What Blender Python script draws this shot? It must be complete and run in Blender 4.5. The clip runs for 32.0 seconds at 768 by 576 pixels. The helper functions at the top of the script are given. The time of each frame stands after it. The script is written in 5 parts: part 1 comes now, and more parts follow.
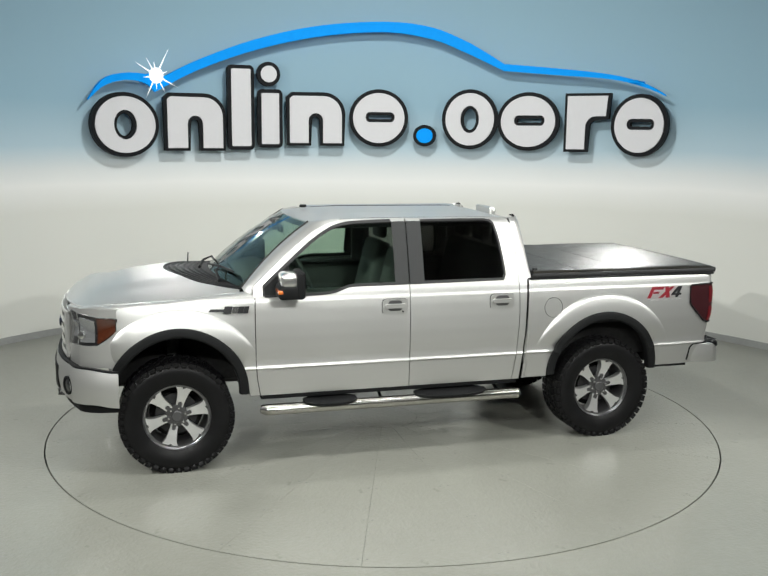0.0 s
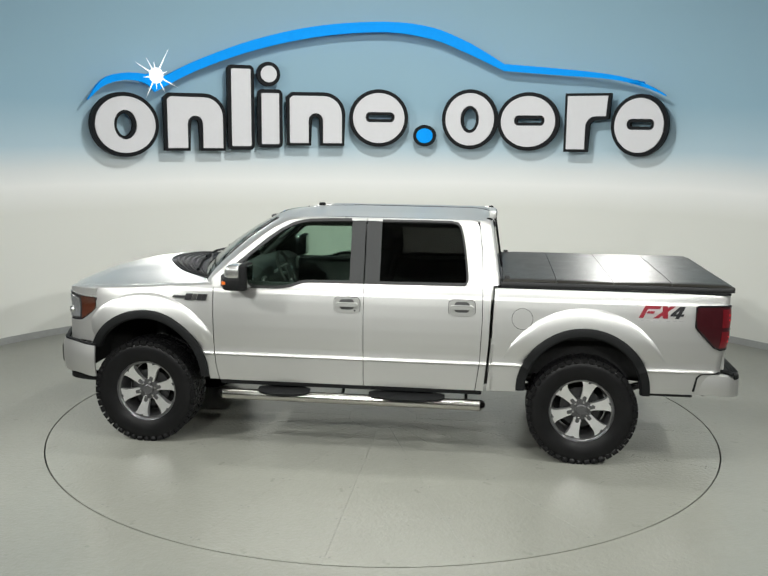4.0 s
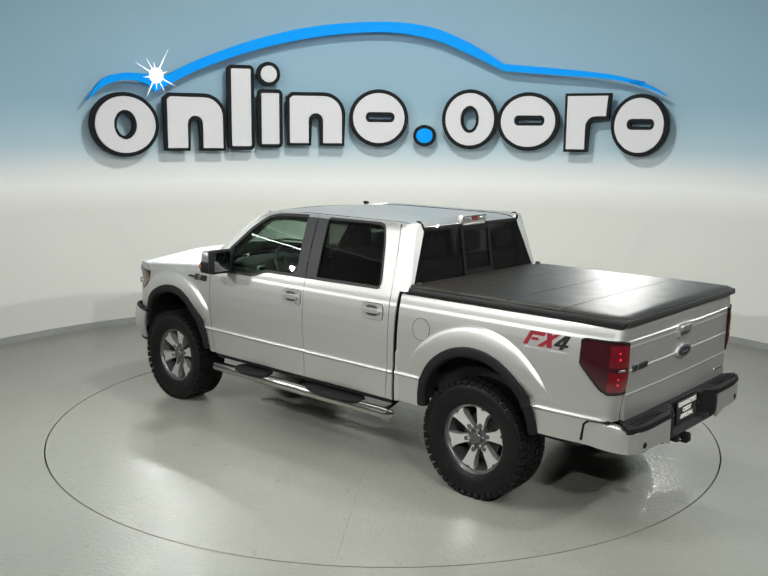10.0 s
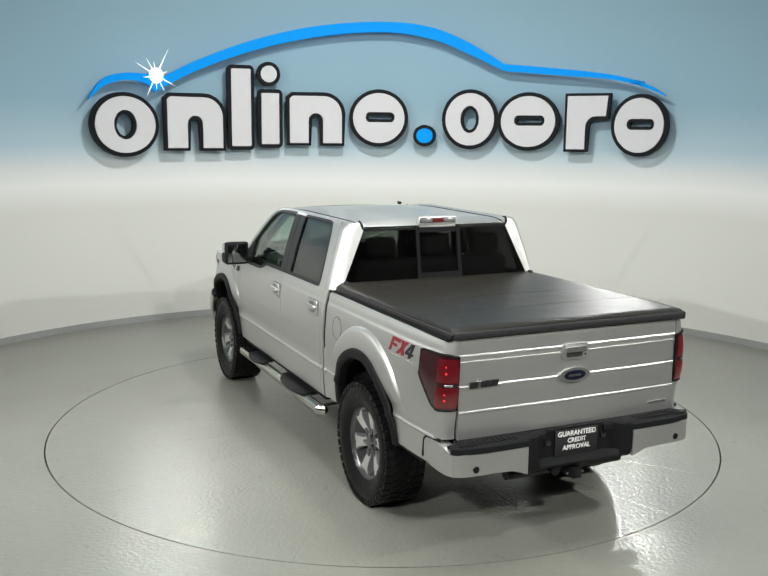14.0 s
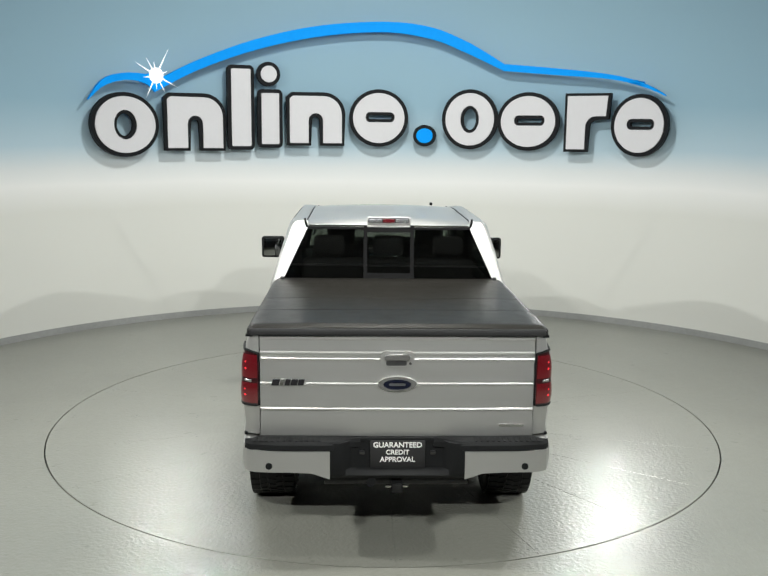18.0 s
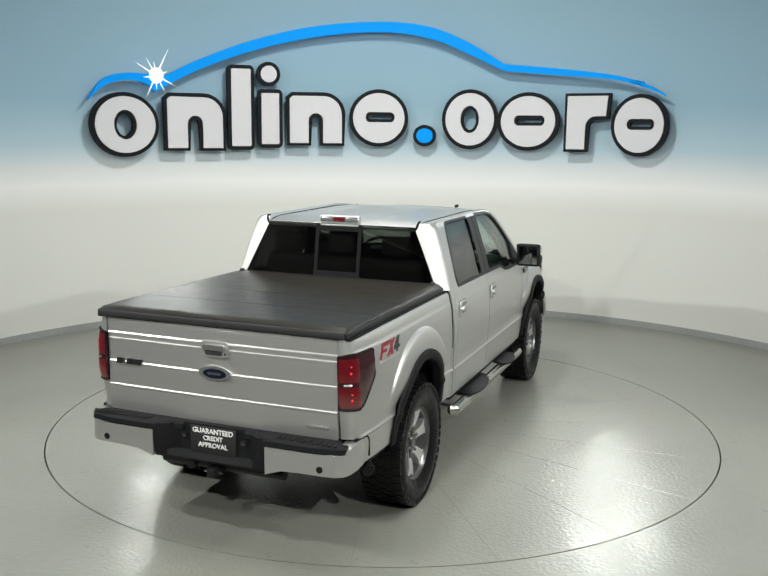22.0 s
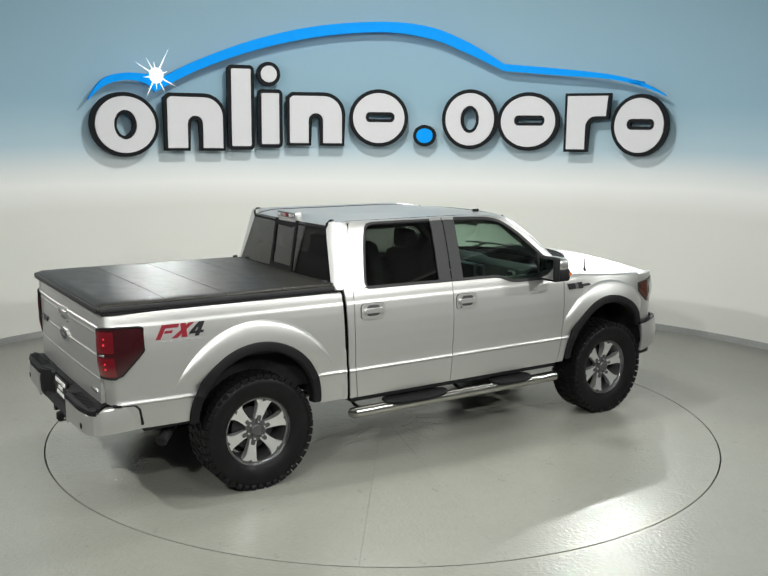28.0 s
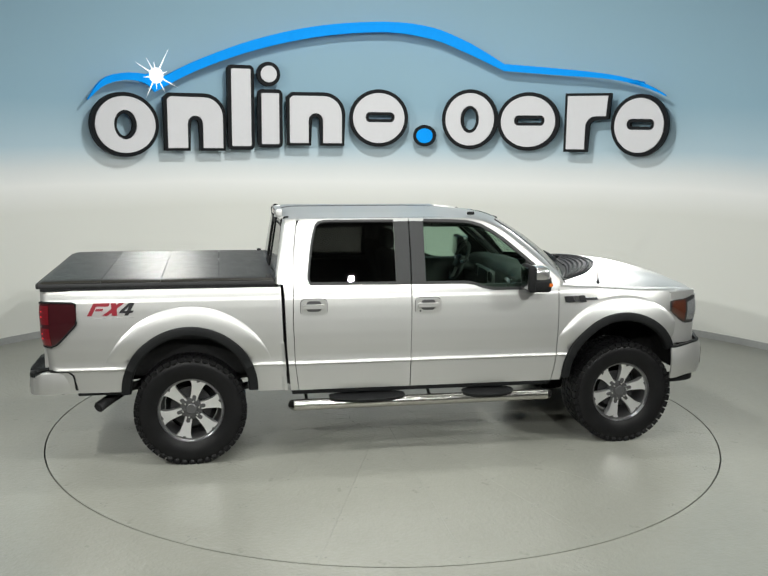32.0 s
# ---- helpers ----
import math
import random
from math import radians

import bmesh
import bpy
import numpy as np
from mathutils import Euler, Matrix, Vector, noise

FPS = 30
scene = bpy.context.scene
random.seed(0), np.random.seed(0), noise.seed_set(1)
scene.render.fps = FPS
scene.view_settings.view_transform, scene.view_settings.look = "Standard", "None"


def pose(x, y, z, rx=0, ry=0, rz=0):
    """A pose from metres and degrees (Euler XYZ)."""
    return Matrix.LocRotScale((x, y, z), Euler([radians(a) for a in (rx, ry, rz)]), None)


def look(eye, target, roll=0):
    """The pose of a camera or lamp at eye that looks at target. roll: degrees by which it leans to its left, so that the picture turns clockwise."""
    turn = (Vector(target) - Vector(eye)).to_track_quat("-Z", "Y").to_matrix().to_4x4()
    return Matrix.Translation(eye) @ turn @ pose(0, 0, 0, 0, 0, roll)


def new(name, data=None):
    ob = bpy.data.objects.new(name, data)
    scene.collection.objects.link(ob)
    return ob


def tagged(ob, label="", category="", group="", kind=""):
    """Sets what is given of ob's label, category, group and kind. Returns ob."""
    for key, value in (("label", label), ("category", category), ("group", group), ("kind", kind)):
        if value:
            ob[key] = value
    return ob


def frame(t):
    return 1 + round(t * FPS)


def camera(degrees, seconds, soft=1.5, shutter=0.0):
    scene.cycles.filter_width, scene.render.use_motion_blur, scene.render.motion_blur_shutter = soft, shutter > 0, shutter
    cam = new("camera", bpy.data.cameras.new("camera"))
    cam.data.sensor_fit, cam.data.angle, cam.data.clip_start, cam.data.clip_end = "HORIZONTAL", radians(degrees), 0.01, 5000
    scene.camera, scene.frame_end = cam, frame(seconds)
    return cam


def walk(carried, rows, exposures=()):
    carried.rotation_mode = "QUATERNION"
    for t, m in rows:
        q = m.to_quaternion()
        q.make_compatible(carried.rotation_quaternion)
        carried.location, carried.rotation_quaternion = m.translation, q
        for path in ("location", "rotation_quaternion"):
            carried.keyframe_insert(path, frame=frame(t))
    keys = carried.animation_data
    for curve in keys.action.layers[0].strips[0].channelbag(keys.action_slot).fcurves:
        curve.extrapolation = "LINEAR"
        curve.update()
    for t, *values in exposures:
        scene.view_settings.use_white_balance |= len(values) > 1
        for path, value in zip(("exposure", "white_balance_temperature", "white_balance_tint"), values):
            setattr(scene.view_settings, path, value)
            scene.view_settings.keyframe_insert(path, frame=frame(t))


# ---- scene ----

# ---- camera: a fixed tripod before the turntable ----
cam = camera(46.5, 32.0)
EYE = Vector((0.0, -8.148, 2.627))
PITCH = radians(9.685)
STAND = look(EYE, EYE + Vector((-0.00036, math.cos(PITCH), -math.sin(PITCH))), 0.616)
walk(cam, [(0.0, STAND), (32.0, STAND)])

# turn of the turntable, seconds and degrees
TURN = [(0, 195.63), (2, 184.19), (3, 178.56), (4.5, 170.1), (6, 161.55), (9, 144.27), (11, 132.56), (13, 121.04), (15, 109.3),
        (17, 97.62), (18, 91.76), (19, 85.88), (21, 74.18), (23, 62.45), (25, 50.59), (26.5, 41.95), (28, 33.34), (30, 21.77), (32, 10.47)]

# ---- world and lamps ----
world = bpy.data.worlds.new("world")
scene.world = world
world.use_nodes = True
world.node_tree.nodes["Background"].inputs["Color"].default_value = (0.8, 0.85, 0.9, 1)
world.node_tree.nodes["Background"].inputs["Strength"].default_value = 0.05
scene.view_settings.exposure = 0.09

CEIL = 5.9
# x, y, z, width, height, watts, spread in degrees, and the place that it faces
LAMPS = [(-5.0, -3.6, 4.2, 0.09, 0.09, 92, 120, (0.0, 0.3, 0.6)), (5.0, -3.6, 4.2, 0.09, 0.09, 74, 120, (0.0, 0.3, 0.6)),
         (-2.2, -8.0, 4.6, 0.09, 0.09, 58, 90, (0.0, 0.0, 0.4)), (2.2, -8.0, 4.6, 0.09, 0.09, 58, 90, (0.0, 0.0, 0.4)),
         # first follows the sign's shadows; the strip is added to brighten the doors
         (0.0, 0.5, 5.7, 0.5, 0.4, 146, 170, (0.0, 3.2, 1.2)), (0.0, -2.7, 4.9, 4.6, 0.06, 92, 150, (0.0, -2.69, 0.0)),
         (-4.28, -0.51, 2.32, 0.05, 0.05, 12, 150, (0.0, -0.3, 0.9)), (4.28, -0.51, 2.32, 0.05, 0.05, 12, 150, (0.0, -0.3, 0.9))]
# slim spots added at the sweep of the sign for floor glare: x, y, z, watts, and the place on the floor that each faces
GLARE_SPOTS = [(-3.10, 4.07, 3.39, 5.2, (-1.45, -2.2, 0.0)), (3.26, 3.96, 3.355, 5.2, (1.50, -2.2, 0.0))]
# slim light tubes beside the turntable: x, first y, last y, height
TUBES = [(-4.25, -0.52, 0.74, 2.62), (4.25, -0.52, 0.74, 2.62)]


# ---- materials ----
def material(name, color, rough=0.5, metal=0.0, coat=0.0, spec=0.5, grain=0.0, grain_scale=60.0, bump=0.0, bump_scale=200.0, stain=0.0, stain_scale=2.0,
             emit=None, strength=0.0, rough_var=0.0, speck=0.0, speck_scale=7.0, bump_depth=0.004):
    m = bpy.data.materials.new(name)
    m.use_nodes = True
    t = m.node_tree
    b = t.nodes["Principled BSDF"]
    b.inputs["Base Color"].default_value = (*color, 1)
    b.inputs["Roughness"].default_value = rough
    b.inputs["Metallic"].default_value = metal
    b.inputs["Coat Weight"].default_value = coat
    b.inputs["Coat Roughness"].default_value = 0.06
    b.inputs["Specular IOR Level"].default_value = spec
    if emit:
        b.inputs["Emission Color"].default_value = (*emit, 1)
        b.inputs["Emission Strength"].default_value = strength
    if grain or stain or bump or rough_var:
        tc = t.nodes.new("ShaderNodeTexCoord")
        col = None
        for amount, scale, detail in ((stain, stain_scale, 5.0), (grain, grain_scale, 3.0), (speck, speck_scale, 2.5)):
            if not amount:
                continue
            n = t.nodes.new("ShaderNodeTexNoise")
            n.inputs["Scale"].default_value = scale
            n.inputs["Detail"].default_value = detail
            t.links.new(tc.outputs["Object"], n.inputs["Vector"])
            mr = t.nodes.new("ShaderNodeMapRange")
            mr.inputs["From Min"].default_value, mr.inputs["From Max"].default_value = 0.3, 0.7
            mr.inputs["To Min"].default_value, mr.inputs["To Max"].default_value = 1 - amount, 1 + amount
            if scale == speck_scale:
                # scattered small scuffs
                mr.inputs["From Min"].default_value, mr.inputs["From Max"].default_value = 0.685, 0.74
                mr.inputs["To Min"].default_value, mr.inputs["To Max"].default_value = 1.0, 1 - amount
            t.links.new(n.outputs["Fac"], mr.inputs["Value"])
            mx = t.nodes.new("ShaderNodeMix")
            mx.data_type, mx.blend_type = "RGBA", "MULTIPLY"
            mx.inputs["Factor"].default_value = 1.0
            if col is None:
                mx.inputs["A"].default_value = (*color, 1)
            else:
                t.links.new(col, mx.inputs["A"])
            t.links.new(mr.outputs["Result"], mx.inputs["B"])
            col = mx.outputs["Result"]
        if col is not None:
            t.links.new(col, b.inputs["Base Color"])
        if rough_var:
            n = t.nodes.new("ShaderNodeTexNoise")
            n.inputs["Scale"].default_value, n.inputs["Detail"].default_value = stain_scale * 2.3, 4.0
            t.links.new(tc.outputs["Object"], n.inputs["Vector"])
            mr = t.nodes.new("ShaderNodeMapRange")
            mr.inputs["From Min"].default_value, mr.inputs["From Max"].default_value = 0.3, 0.7
            mr.inputs["To Min"].default_value, mr.inputs["To Max"].default_value = rough - rough_var, rough + rough_var
            t.links.new(n.outputs["Fac"], mr.inputs["Value"])
            t.links.new(mr.outputs["Result"], b.inputs["Roughness"])
        if bump:
            n = t.nodes.new("ShaderNodeTexNoise")
            n.inputs["Scale"].default_value, n.inputs["Detail"].default_value = bump_scale, 2.0
            t.links.new(tc.outputs["Object"], n.inputs["Vector"])
            bp = t.nodes.new("ShaderNodeBump")
            bp.inputs["Strength"].default_value, bp.inputs["Distance"].default_value = bump, bump_depth
            t.links.new(n.outputs["Fac"], bp.inputs["Height"])
            t.links.new(bp.outputs["Normal"], b.inputs["Normal"])
            t.links.new(bp.outputs["Normal"], b.inputs["Coat Normal"])
    return m


def glass(name, tint, gloss=0.004):
    """Tinted pane: what passes is coloured, what is mirrored follows Fresnel."""
    m = bpy.data.materials.new(name)
    m.use_nodes = True
    t = m.node_tree
    t.nodes.clear()
    out = t.nodes.new("ShaderNodeOutputMaterial")
    mix = t.nodes.new("ShaderNodeMixShader")
    tr = t.nodes.new("ShaderNodeBsdfTransparent")
    gl = t.nodes.new("ShaderNodeBsdfGlossy")
    lw = t.nodes.new("ShaderNodeLayerWeight")
    lw.inputs["Blend"].default_value = 0.5
    po = t.nodes.new("ShaderNodeMath")
    po.operation = "POWER"
    po.inputs[1].default_value = 4.5
    fr = t.nodes.new("ShaderNodeMath")
    fr.operation = "MULTIPLY_ADD"
    fr.inputs[1].default_value, fr.inputs[2].default_value = 0.9, 0.085
    t.links.new(lw.outputs["Facing"], po.inputs[0])
    t.links.new(po.outputs["Value"], fr.inputs[0])
    tr.inputs["Color"].default_value = (*tint, 1)
    gl.inputs["Roughness"].default_value = gloss
    t.links.new(fr.outputs["Value"], mix.inputs["Fac"])
    t.links.new(tr.outputs["BSDF"], mix.inputs[1])
    t.links.new(gl.outputs["BSDF"], mix.inputs[2])
    t.links.new(mix.outputs["Shader"], out.inputs["Surface"])
    return m


PAINT = material("silver_paint", (0.54, 0.54, 0.529), 0.42, 0.82, 0.30, grain=0.035, grain_scale=900, bump=0.02, bump_scale=700)
SHELL = material("dark_inner_shell", (0.014, 0.014, 0.014), 0.8, spec=0.15, grain=0.2, grain_scale=30)
PLASTIC = material("black_plastic", (0.0095, 0.010, 0.0105), 0.55, spec=0.12, grain=0.12, grain_scale=300, bump=0.15, bump_scale=500, stain=0.15, stain_scale=6)
GLOSSBLACK = material("pillar_black", (0.026, 0.027, 0.028), 0.55, spec=0.3, grain=0.08, grain_scale=80)
FRAME = material("window_frame_black", (0.009, 0.009, 0.0095), 0.6, spec=0.06, grain=0.1, grain_scale=60)
RUBBER = material("rubber_seal", (0.012, 0.012, 0.013), 0.6, grain=0.15, grain_scale=200)
TYRE = material("tyre_rubber", (0.006, 0.006, 0.0064), 0.42, spec=0.17, grain=0.2, grain_scale=90, bump=0.2, bump_scale=120, stain=0.2, stain_scale=9, rough_var=0.12)
CHROME = material("chrome", (0.84, 0.84, 0.84), 0.2, 1.0, grain=0.03, grain_scale=50)
STEEL = material("polished_steel", (0.50, 0.49, 0.46), 0.20, 1.0, grain=0.06, grain_scale=30, rough_var=0.05)
RIM = material("machined_alloy", (0.80, 0.80, 0.80), 0.38, 0.88, coat=0.4, stain=0.04, stain_scale=8)
RIMLIP = material("rim_lip_alloy", (0.20, 0.20, 0.205), 0.30, 0.9, coat=0.4, stain=0.06, stain_scale=8)
RIMGREY = material("painted_alloy", (0.085, 0.085, 0.088), 0.38, 0.5, coat=0.4, grain=0.1, grain_scale=70)
COVER = material("vinyl_cover", (0.021, 0.0195, 0.0165), 0.37, spec=0.2, grain=0.12, grain_scale=240, bump=0.2, bump_scale=420, stain=0.07, stain_scale=5, rough_var=0.03)
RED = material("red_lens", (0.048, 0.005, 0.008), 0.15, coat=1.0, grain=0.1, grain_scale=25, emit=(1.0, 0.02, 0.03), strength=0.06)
REDDARK = material("smoked_red_lens", (0.032, 0.006, 0.008), 0.16, coat=1.0, grain=0.1, grain_scale=25)
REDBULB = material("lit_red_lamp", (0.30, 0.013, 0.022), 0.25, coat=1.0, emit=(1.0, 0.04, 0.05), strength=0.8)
AMBER = material("amber_lens", (0.055, 0.015, 0.007), 0.15, coat=1.0, grain=0.1, grain_scale=30)
LAMPGLASS = material("headlamp_bowl", (0.42, 0.43, 0.44), 0.16, 0.75, coat=1.0, grain=0.1, grain_scale=60)
DIM = material("headlamp_bezel", (0.018, 0.018, 0.019), 0.22, 0.1, coat=1.0, grain=0.1, grain_scale=60)
GLASS = glass("clear_green_glass", (0.80, 0.88, 0.83))
PRIVACY = glass("privacy_glass", (0.42, 0.425, 0.415))
SEAT = material("charcoal_cloth", (0.11, 0.11, 0.112), 0.85, grain=0.25, grain_scale=180, bump=0.3, bump_scale=300)
TRIM = material("interior_trim", (0.048, 0.048, 0.049), 0.6, grain=0.15, grain_scale=90)
SILVERTRIM = material("satin_trim", (0.5, 0.5, 0.5), 0.3, 0.9)
IRON = material("underbody_metal", (0.03, 0.03, 0.031), 0.55, 0.4, grain=0.3, grain_scale=25)
DECALRED = material("decal_red", (0.21, 0.012, 0.022), 0.35, grain=0.06, grain_scale=90)
DECALDARK = material("decal_dark", (0.014, 0.014, 0.016), 0.35, grain=0.1, grain_scale=90)
DECALGREY = material("decal_grey", (0.40, 0.40, 0.40), 0.4)
BADGEBLUE = material("badge_blue", (0.004, 0.006, 0.020), 0.25, coat=1.0)
PLATEWHITE = material("plate_white", (0.78, 0.78, 0.76), 0.5)
FLOOR = material("epoxy_floor", (0.240, 0.242, 0.213), 0.34, spec=0.26, coat=0.62, stain=0.06, stain_scale=0.9, grain=0.03, grain_scale=14, bump=1.0, bump_scale=34, bump_depth=0.0052, speck=0.22)
DECK = material("turntable_paint", (0.244, 0.246, 0.217), 0.34, spec=0.26, coat=0.62, stain=0.06, stain_scale=0.9, grain=0.03, grain_scale=14, bump=1.0, bump_scale=34, bump_depth=0.0052, speck=0.22)
GAP = material("ring_gap", (0.02, 0.02, 0.02), 0.8)
SCREW = material("screw_heads", (0.2, 0.2, 0.19), 0.45, 0.6)
REPEATER = material("orange_repeater", (0.50, 0.11, 0.012), 0.2, coat=1.0)
MIRRORCAP = material("satin_silver_cap", (0.62, 0.62, 0.61), 0.26, 0.9, 0.3, grain=0.03, grain_scale=300)
MIRRORGLASS = material("dim_mirror_glass", (0.30, 0.31, 0.31), 0.04, 1.0)
BASEB = material("grey_baseboard", (0.33, 0.335, 0.33), 0.5, grain=0.05, grain_scale=20, stain=0.08, stain_scale=1.5)
CEILING = material("ceiling_paint", (0.22, 0.22, 0.215), 0.9, grain=0.03, grain_scale=12)
DARKWALL = material("charcoal_wall", (0.12, 0.12, 0.122), 0.9, grain=0.1, grain_scale=15)
BACKWALL = material("pale_back_wall", (0.30, 0.30, 0.295), 0.9, grain=0.05, grain_scale=15)
SIGNWHITE = material("sign_white", (0.67, 0.66, 0.685), 0.5, grain=0.01, grain_scale=20)
SIGNGLINT = material("sign_glint", (0.9, 0.9, 0.9), 0.5, emit=(1.0, 1.0, 1.0), strength=0.7)
SIGNBLACK = material("sign_black", (0.008, 0.009, 0.011), 0.6, spec=0.15, grain=0.1, grain_scale=40)
SIGNBLUE = material("sign_blue", (0.0, 0.34, 1.0), 0.6, spec=0.1, grain=0.03, grain_scale=20)
LAMPFACE = material("lamp_diffuser", (0.9, 0.9, 0.9), 0.5, emit=(1.0, 0.98, 0.94), strength=4.0)
TUBEGLOW = material("tube_glow", (0.9, 0.9, 0.9), 0.5, emit=(1.0, 1.0, 0.98), strength=9.0)
LAMPBODY = material("lamp_housing", (0.5, 0.5, 0.5), 0.5, 0.3)


def wall_paint_and_glow():
    """Studio wall: warm white below, wall glow coloured in as a bright band, a painted fade to pale blue above."""
    m = bpy.data.materials.new("studio_wall_paint_and_glow")
    m.use_nodes = True
    t = m.node_tree
    b = t.nodes["Principled BSDF"]
    b.inputs["Roughness"].default_value = 0.85
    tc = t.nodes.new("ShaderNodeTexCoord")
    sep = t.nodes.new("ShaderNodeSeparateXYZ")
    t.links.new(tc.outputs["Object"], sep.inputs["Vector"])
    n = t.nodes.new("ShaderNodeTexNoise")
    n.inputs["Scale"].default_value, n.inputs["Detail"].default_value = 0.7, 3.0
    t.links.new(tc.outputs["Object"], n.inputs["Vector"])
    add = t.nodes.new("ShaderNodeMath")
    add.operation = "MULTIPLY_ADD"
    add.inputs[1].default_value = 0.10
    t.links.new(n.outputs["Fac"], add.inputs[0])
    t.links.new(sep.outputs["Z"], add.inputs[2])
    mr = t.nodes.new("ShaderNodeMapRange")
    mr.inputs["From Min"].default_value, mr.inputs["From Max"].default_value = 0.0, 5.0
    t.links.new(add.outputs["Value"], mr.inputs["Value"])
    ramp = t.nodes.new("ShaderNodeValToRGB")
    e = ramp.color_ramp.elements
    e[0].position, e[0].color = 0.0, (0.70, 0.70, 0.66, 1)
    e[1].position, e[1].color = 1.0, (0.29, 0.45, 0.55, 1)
    # the lighter stop at 2 m is glow on the wall put into its colour
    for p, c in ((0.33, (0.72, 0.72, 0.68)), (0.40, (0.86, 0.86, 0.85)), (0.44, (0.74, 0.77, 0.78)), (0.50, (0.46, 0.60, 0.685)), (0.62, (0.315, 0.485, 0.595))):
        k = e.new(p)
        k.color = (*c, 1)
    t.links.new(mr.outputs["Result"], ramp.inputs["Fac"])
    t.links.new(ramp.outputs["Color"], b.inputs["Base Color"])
    return m


WALL = wall_paint_and_glow()


# ---- mesh helpers ----
def mesh_of(bm, name, mat, sharp=32):
    bmesh.ops.recalc_face_normals(bm, faces=bm.faces)
    me = bpy.data.meshes.new(name)
    bm.to_mesh(me)
    bm.free()
    me.materials.append(mat)
    me.shade_smooth()
    me.set_sharp_from_angle(angle=radians(sharp))
    return me


def part(name, bm, mat, parent=None, label="", sharp=32):
    ob = new(name, mesh_of(bm, name, mat, sharp))
    if parent is not None:
        ob.parent = parent
    return tagged(ob, label) if label else ob


def empty(name, parent=None):
    ob = new(name)
    ob.empty_display_size = 0.2
    if parent is not None:
        ob.parent = parent
    return ob


def solid(P, thick, bm=None, core=(0.0, 0.0, 1.0)):
    """A closed shell on a grid of points, thickened towards the core, or against the grid's normals (du x dv) without one."""
    bm = bm or bmesh.new()
    A = np.array([[tuple(p) for p in row] for row in P], float)
    du, dv = np.gradient(A, axis=0), np.gradient(A, axis=1)
    N = np.cross(du, dv)
    N /= np.maximum(np.linalg.norm(N, axis=2, keepdims=True), 1e-9)
    if core is not None:
        thick = abs(thick)
        C = np.array([A[..., 0].mean() * 0.75 + core[0] * 0.25, core[1], core[2]])
        if (N * (A - C)).sum() < 0:
            N = -N
    B = A - N * thick
    nu, nv = A.shape[:2]
    f = [[bm.verts.new(A[i, j]) for j in range(nv)] for i in range(nu)]
    g = [[bm.verts.new(B[i, j]) for j in range(nv)] for i in range(nu)]
    for i in range(nu - 1):
        for j in range(nv - 1):
            bm.faces.new((f[i][j], f[i + 1][j], f[i + 1][j + 1], f[i][j + 1]))
            bm.faces.new((g[i][j + 1], g[i + 1][j + 1], g[i + 1][j], g[i][j]))
    for i in range(nu - 1):
        for j, o in ((0, 1), (nv - 1, 0)):
            q = (f[i][j], g[i][j], g[i + 1][j], f[i + 1][j])
            bm.faces.new(q if o == 0 else q[::-1])
    for j in range(nv - 1):
        for i, o in ((0, 0), (nu - 1, 1)):
            q = (f[i][j], g[i][j], g[i][j + 1], f[i][j + 1])
            bm.faces.new(q if o == 0 else q[::-1])
    return bm


def box(x0, x1, y0, y1, z0, z1, bev=0.0, bm=None, seg=2):
    bm = bm or bmesh.new()
    r = bmesh.ops.create_cube(bm, size=1.0, matrix=Matrix.LocRotScale(((x0 + x1) / 2, (y0 + y1) / 2, (z0 + z1) / 2), None, (abs(x1 - x0), abs(y1 - y0), abs(z1 - z0))))
    if bev:
        vs = set(r["verts"])
        es = [e for e in bm.edges if e.verts[0] in vs]
        bmesh.ops.bevel(bm, geom=es, offset=bev, segments=seg, affect="EDGES", profile=0.5)
    return bm


def tube(pts, rad, n=14, bm=None, squash=1.0):
    """A closed tube through points; squash flattens it in z."""
    bm = bm or bmesh.new()
    pts = [Vector(p) for p in pts]
    rings = []
    for i, p in enumerate(pts):
        d = (pts[min(i + 1, len(pts) - 1)] - pts[max(i - 1, 0)]).normalized()
        side = d.cross(Vector((0, 0, 1)))
        side = side.normalized() if side.length > 1e-4 else Vector((1, 0, 0))
        up = side.cross(d)
        r = rad[i] if isinstance(rad, (list, tuple)) else rad
        rings.append([bm.verts.new(p + side * (r * math.cos(a)) + up * (r * squash * math.sin(a))) for a in (2 * math.pi * k / n for k in range(n))])
    for a, b in zip(rings, rings[1:]):
        for k in range(n):
            bm.faces.new((a[k], a[(k + 1) % n], b[(k + 1) % n], b[k]))
    bm.faces.new(rings[0][::-1])
    bm.faces.new(rings[-1])
    return bm


def lathe(prof, n=48, bm=None, axis="y", closed=False):
    """Turn a profile of (radius, along) about the axis."""
    bm = bm or bmesh.new()
    rings = []
    for r, h in prof:
        ring = []
        for k in range(n):
            a = 2 * math.pi * k / n
            c, s = r * math.cos(a), r * math.sin(a)
            ring.append(bm.verts.new((c, h, s) if axis == "y" else (c, s, h) if axis == "z" else (h, c, s)))
        rings.append(ring)
    m = len(rings)
    for i in range(m if closed else m - 1):
        a, b = rings[i], rings[(i + 1) % m]
        for k in range(n):
            bm.faces.new((a[k], a[(k + 1) % n], b[(k + 1) % n], b[k]))
    if not closed:
        for ring in (rings[0], rings[-1]):
            bm.faces.new(ring)
    return bm


